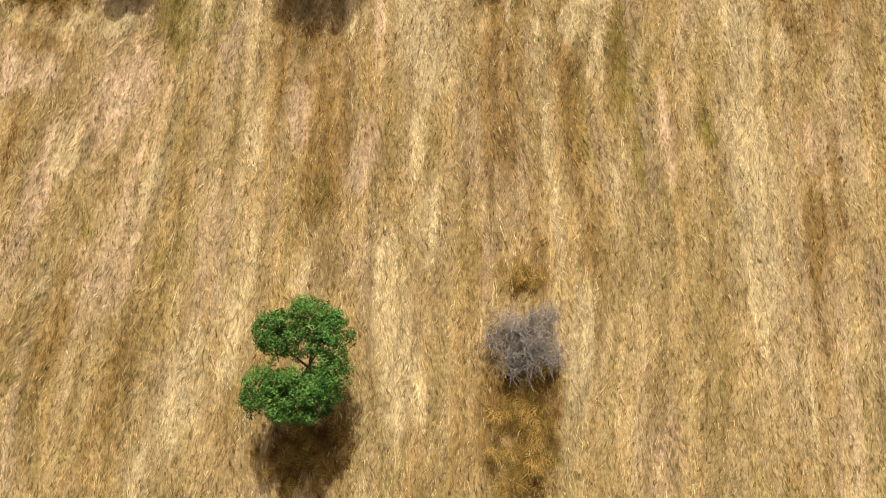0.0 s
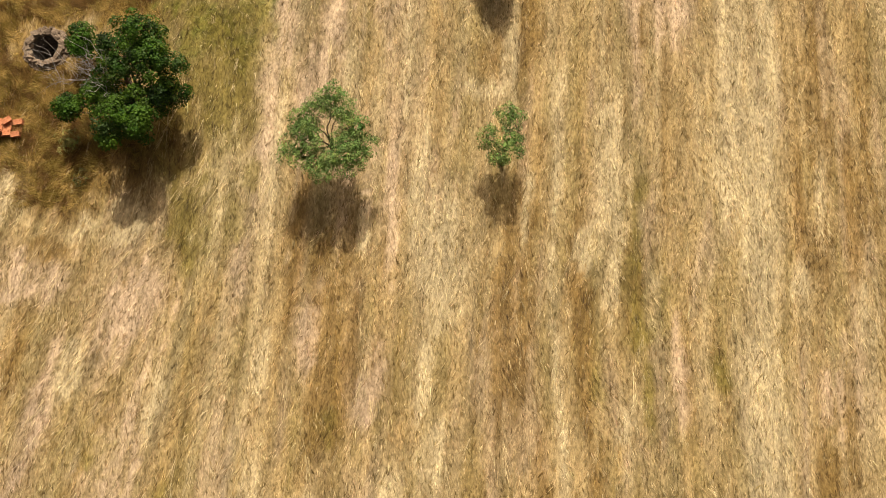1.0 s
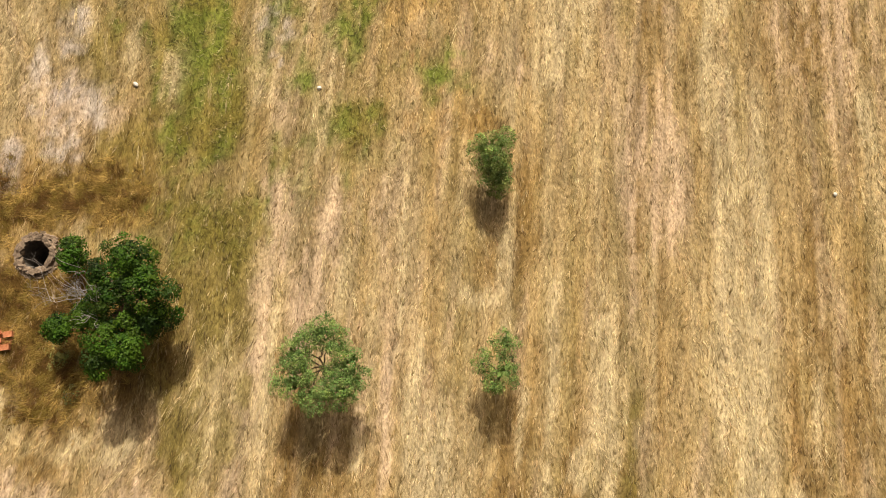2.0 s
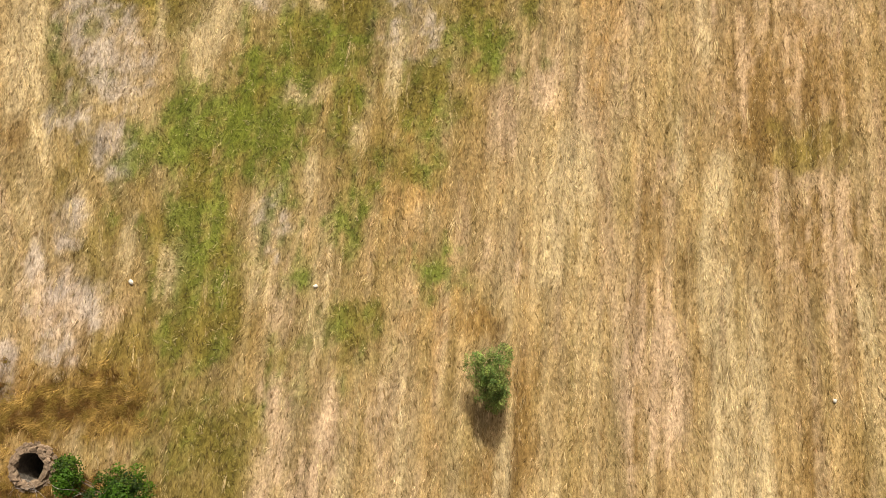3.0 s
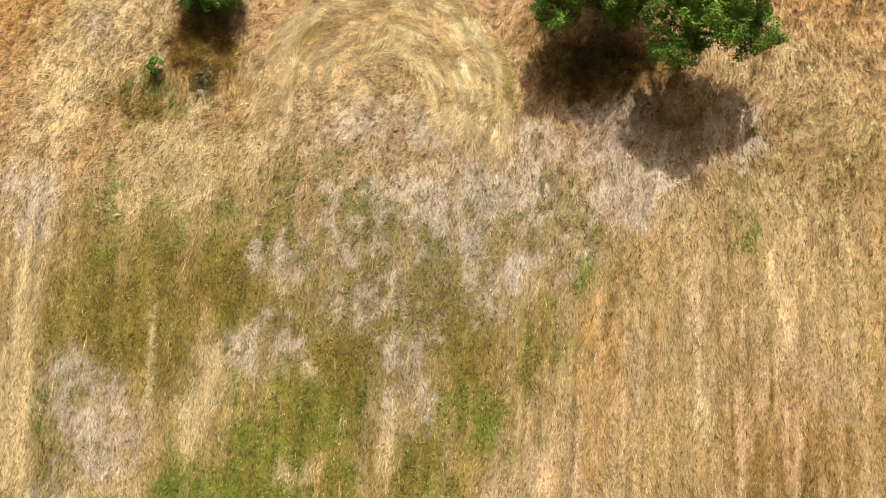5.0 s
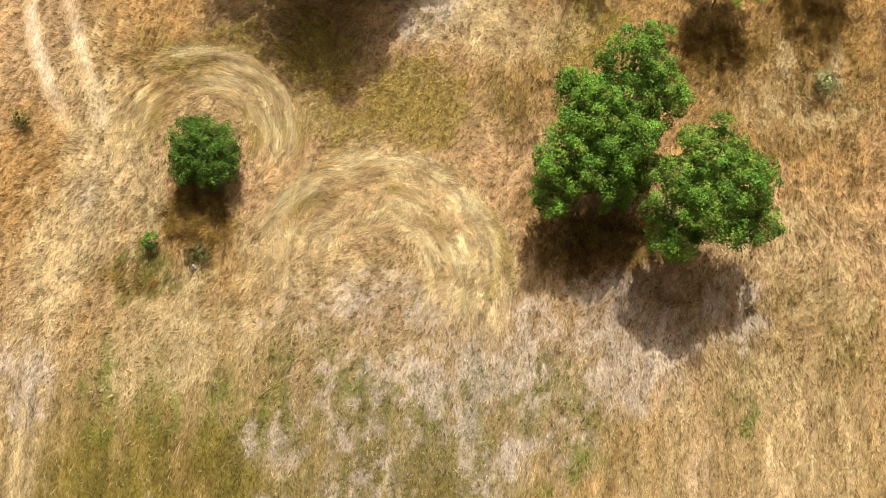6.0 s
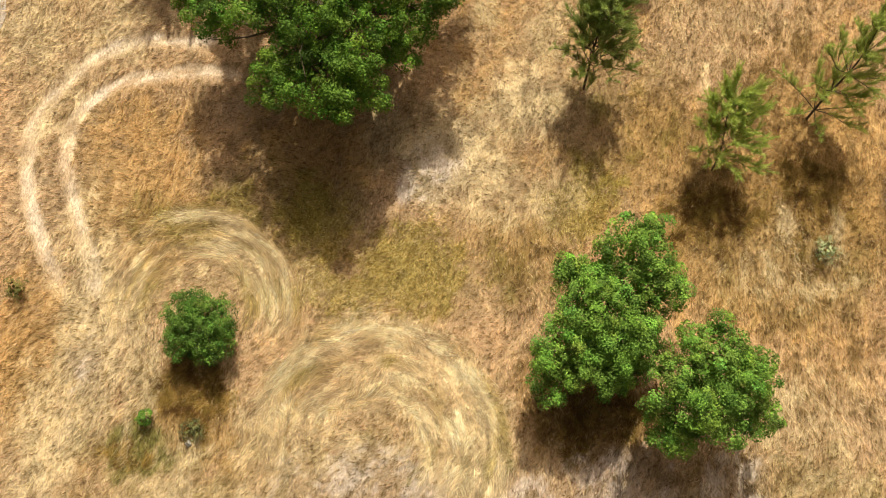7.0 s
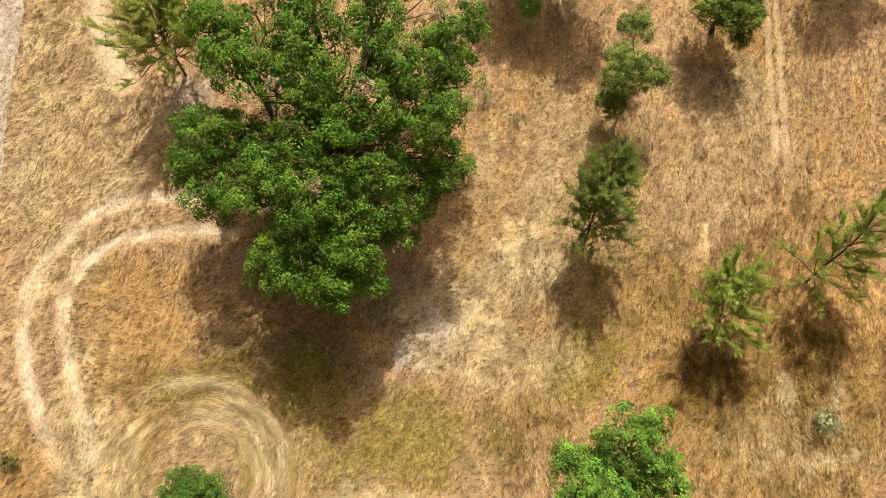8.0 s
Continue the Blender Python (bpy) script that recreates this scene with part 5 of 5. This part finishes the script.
def small_plant(x, y, r, high, tint, label, seed, leaf=(0.07, 0.03), name="low_shrub", dense=30):
    ob = thing(name, x, y, height(x, y), label, "shrub")
    g = rand(seed)
    for k in range(5):
        end = np.array([r * 0.6 * g.normal(), r * 0.6 * g.normal(), high * g.uniform(0.6, 1.0)])
        v, f = tube(bent((0, 0, -0.05), end, 0.1, seed + k, 5), np.linspace(0.012, 0.004, 5), 4)
        part("stem", mesh_of("stem", v, f, BARK), ob)
    v, f, c = foliage([(0, 0, high * 0.55, r)], leaf, dense, 16, seed, tint, (0.08, 0.16), squash=max(0.4, high / (2.2 * r)), under=-0.5)
    part("leaves", mesh_of("leaves", v, f, LEAF, c), ob)
    return ob


small_plant(-14.35, 41.9, 0.3, 0.8, (0.12, 0.22, 0.035), "small bright green seedling shrub in flattened grass", 51, leaf=(0.11, 0.06), dense=22)
small_plant(-12.3, 41.6, 0.5, 0.4, (0.15, 0.155, 0.06), "low grey-green scrub in the bush's shade", 52, dense=13)
small_plant(-21.0, 46.9, 0.5, 0.7, (0.19, 0.175, 0.055), "low olive-green scrub among golden grass", 53, dense=12)
small_plant(15.1, 52.1, 0.6, 0.7, (0.37, 0.42, 0.22), "silvery grey-green shrub in dry grass", 54, leaf=(0.06, 0.022), dense=13)
small_plant(-0.1, 65.2, 0.3, 0.5, (0.23, 0.27, 0.085), "small green sapling in dry grass", 55, dense=11)
small_plant(-1.6, 66.2, 0.35, 0.6, (0.23, 0.27, 0.085), "small green sapling in dry grass", 56, dense=11)
small_plant(-13.2, -7.85, 0.3, 0.3, (0.07, 0.12, 0.03), "small dark green weed in mown straw", 57)
small_plant(-12.2, 5.8, 0.22, 0.35, (0.10, 0.12, 0.04), "small green weed below the oak", 58, dense=12)

small_plant(-12.84, 7.05, 0.42, 0.4, (0.36, 0.36, 0.12), "pale yellow-green flowering weed beside the oak", 59, leaf=(0.06, 0.025), dense=11)

# ---- the well ----


def lump(size, seed, rough=0.14):
    """A rounded stone: a cube cut twice, pushed towards a ball and roughened."""
    bm = bmesh.new()
    bmesh.ops.create_cube(bm, size=1.0)
    bmesh.ops.subdivide_edges(bm, edges=bm.edges[:], cuts=1, use_grid_fill=True)
    g = rand(seed)
    for v in bm.verts:
        far = v.co.length
        v.co *= (0.62 / far) ** 0.6 * (1 + g.uniform(-rough, rough))
        v.co = Vector((v.co.x * size[0], v.co.y * size[1], v.co.z * size[2]))
    return bm


def from_bm(name, bm, mat, smooth=False):
    me = bpy.data.meshes.new(name)
    bm.to_mesh(me)
    bm.free()
    if smooth:
        me.polygons.foreach_set("use_smooth", np.ones(len(me.polygons), bool))
    me.materials.append(mat)
    return me


def stone_well():
    z0 = height(WELL[0] + 1.0, WELL[1])
    ob = thing("stone_well", WELL[0], WELL[1], z0, "old round open well of rough field stones", "well")
    ring = np.linspace(0, 2 * np.pi, 28, endpoint=False)
    pieces = []
    for r, z in ((0.53, 0.1), (0.53, -4.0)):
        pieces.append(np.stack([r * np.cos(ring), r * np.sin(ring), np.full(28, z)], -1))
    k = np.arange(28)
    quads = np.stack([k, (k + 1) % 28, 28 + (k + 1) % 28, 28 + k], -1)
    part("shaft", mesh_of("shaft", np.concatenate(pieces), quads, SHAFT), ob, "dark stone-lined shaft")
    bottom = np.concatenate([pieces[1], [[0, 0, -4.0]]])
    part("bottom", mesh_of("bottom", bottom, np.stack([k, (k + 1) % 28, np.full(28, 28)], -1), SHAFT), ob, "dark well bottom")
    shapes = [from_bm("stone", lump((0.2 + 0.03 * q, 0.17 + 0.02 * q, 0.15), 60 + q, 0.22), STONE) for q in range(5)]
    g = rand(61)
    for course, (r, z, n) in enumerate(((0.62, 0.05, 19), (0.61, 0.13, 18), (0.76, 0.0, 24))):
        for q in range(n):
            a = 2 * np.pi * (q + 0.4 * course) / n + g.normal(0, 0.04)
            st = part("stone", shapes[int(g.integers(0, 5))], ob)
            rr = r + g.normal(0, 0.03)
            st.matrix_basis = pose(rr * math.cos(a), rr * math.sin(a), z + g.normal(0, 0.02), g.normal(0, 8), g.normal(0, 8), math.degrees(a) + 90 + g.normal(0, 12))
    return ob


stone_well()

# ---- hollow clay bricks in a heap ----


def hollow_brick_mesh():
    """A 30 x 20 x 11 cm brick with six holes through its length."""
    lx, ly, lz, wall = 0.30, 0.20, 0.11, 0.014
    bm = bmesh.new()
    ys = [-ly / 2 + wall / 2 + k * (ly - wall) / 3 for k in range(4)]
    zs = [-lz / 2 + wall / 2 + k * (lz - wall) / 2 for k in range(3)]
    for y in ys:
        bmesh.ops.create_cube(bm, size=1.0, matrix=Matrix.Translation((0, y, 0)) @ Matrix.Diagonal((lx, wall, lz, 1)))
    for z in zs:
        for a, b in zip(ys, ys[1:]):
            bmesh.ops.create_cube(bm, size=1.0, matrix=Matrix.Translation((0, (a + b) / 2, z)) @ Matrix.Diagonal((lx - 0.004, b - a - wall, wall, 1)))
    return from_bm("hollow_brick", bm, CLAY)


def brick_heap():
    me = hollow_brick_mesh()
    x0, y0 = -15.25, 7.45
    z0 = height(x0, y0)
    for layer in range(3):
        for i in range(4):
            for j in range(3):
                if (layer == 1 and (i + j) % 3 == 1) or (layer == 2 and (i, j) not in ((1, 0), (2, 2))):
                    continue
                ob = tagged(new("hollow_brick", me), "orange hollow clay brick in a heap on grass", "brick", "bricks in the heap")
                g = rand(700 + layer * 20 + i * 4 + j)
                ob.matrix_basis = pose(x0 - 0.45 + 0.31 * i + g.normal(0, 0.01), y0 - 0.22 + 0.215 * j + g.normal(0, 0.008), z0 + 0.06 + 0.112 * layer, 0, 0, g.normal(0, 3) + (0, 6 * (i - 1), 35)[layer])


brick_heap()

# ---- loose stones and the dirt road ----


def loose_stone(x, y, size, label, seed, mat=PALESTONE):
    ob = new("stone", from_bm("stone", lump(size, seed), mat, True))
    ob.location = (x, y, height(x, y) + size[2] * 0.3)
    ob.rotation_euler = (0, 0, seed)
    return tagged(ob, label, "stone", "stones in the field")


loose_stone(-12.0, 17.4, (0.2, 0.14, 0.1), "small pale stone lying in the field", 81)
loose_stone(-5.0, 17.75, (0.16, 0.12, 0.09), "small pale stone lying in the field", 82)
loose_stone(14.5, 14.9, (0.15, 0.12, 0.09), "small white stone on mown straw", 83)
loose_stone(-12.45, 41.0, (0.24, 0.2, 0.12), "pale stone beside flattened grass", 84)


def dirt_road():
    y = np.linspace(52, 110, 117)
    right = -24.6 - 0.10 * (y - 60) + 0.35 * (fbm(y / 2, y * 0, 88) - 0.5) + 1.2 * np.clip((60 - y) / 8, 0, 1) * -1
    left = right - 3.4
    cols = 9
    s = np.linspace(0, 1, cols)[None]
    x = left[:, None] + (right - left)[:, None] * s
    yy = np.repeat(y[:, None], cols, 1)
    z = rise(x, yy) + 0.03 + 0.02 * np.sin(s * np.pi)
    n = np.arange(x.size).reshape(x.shape)
    q = np.stack([n[:-1, :-1], n[:-1, 1:], n[1:, 1:], n[1:, :-1]], -1).reshape(-1, 4)
    ob = new("road", mesh_of("road", np.stack([x, yy, z], -1).reshape(-1, 3), q, DUST, smooth=True))
    tagged(ob, "pale dusty dirt road along the field", "road", kind="structure")


dirt_road()
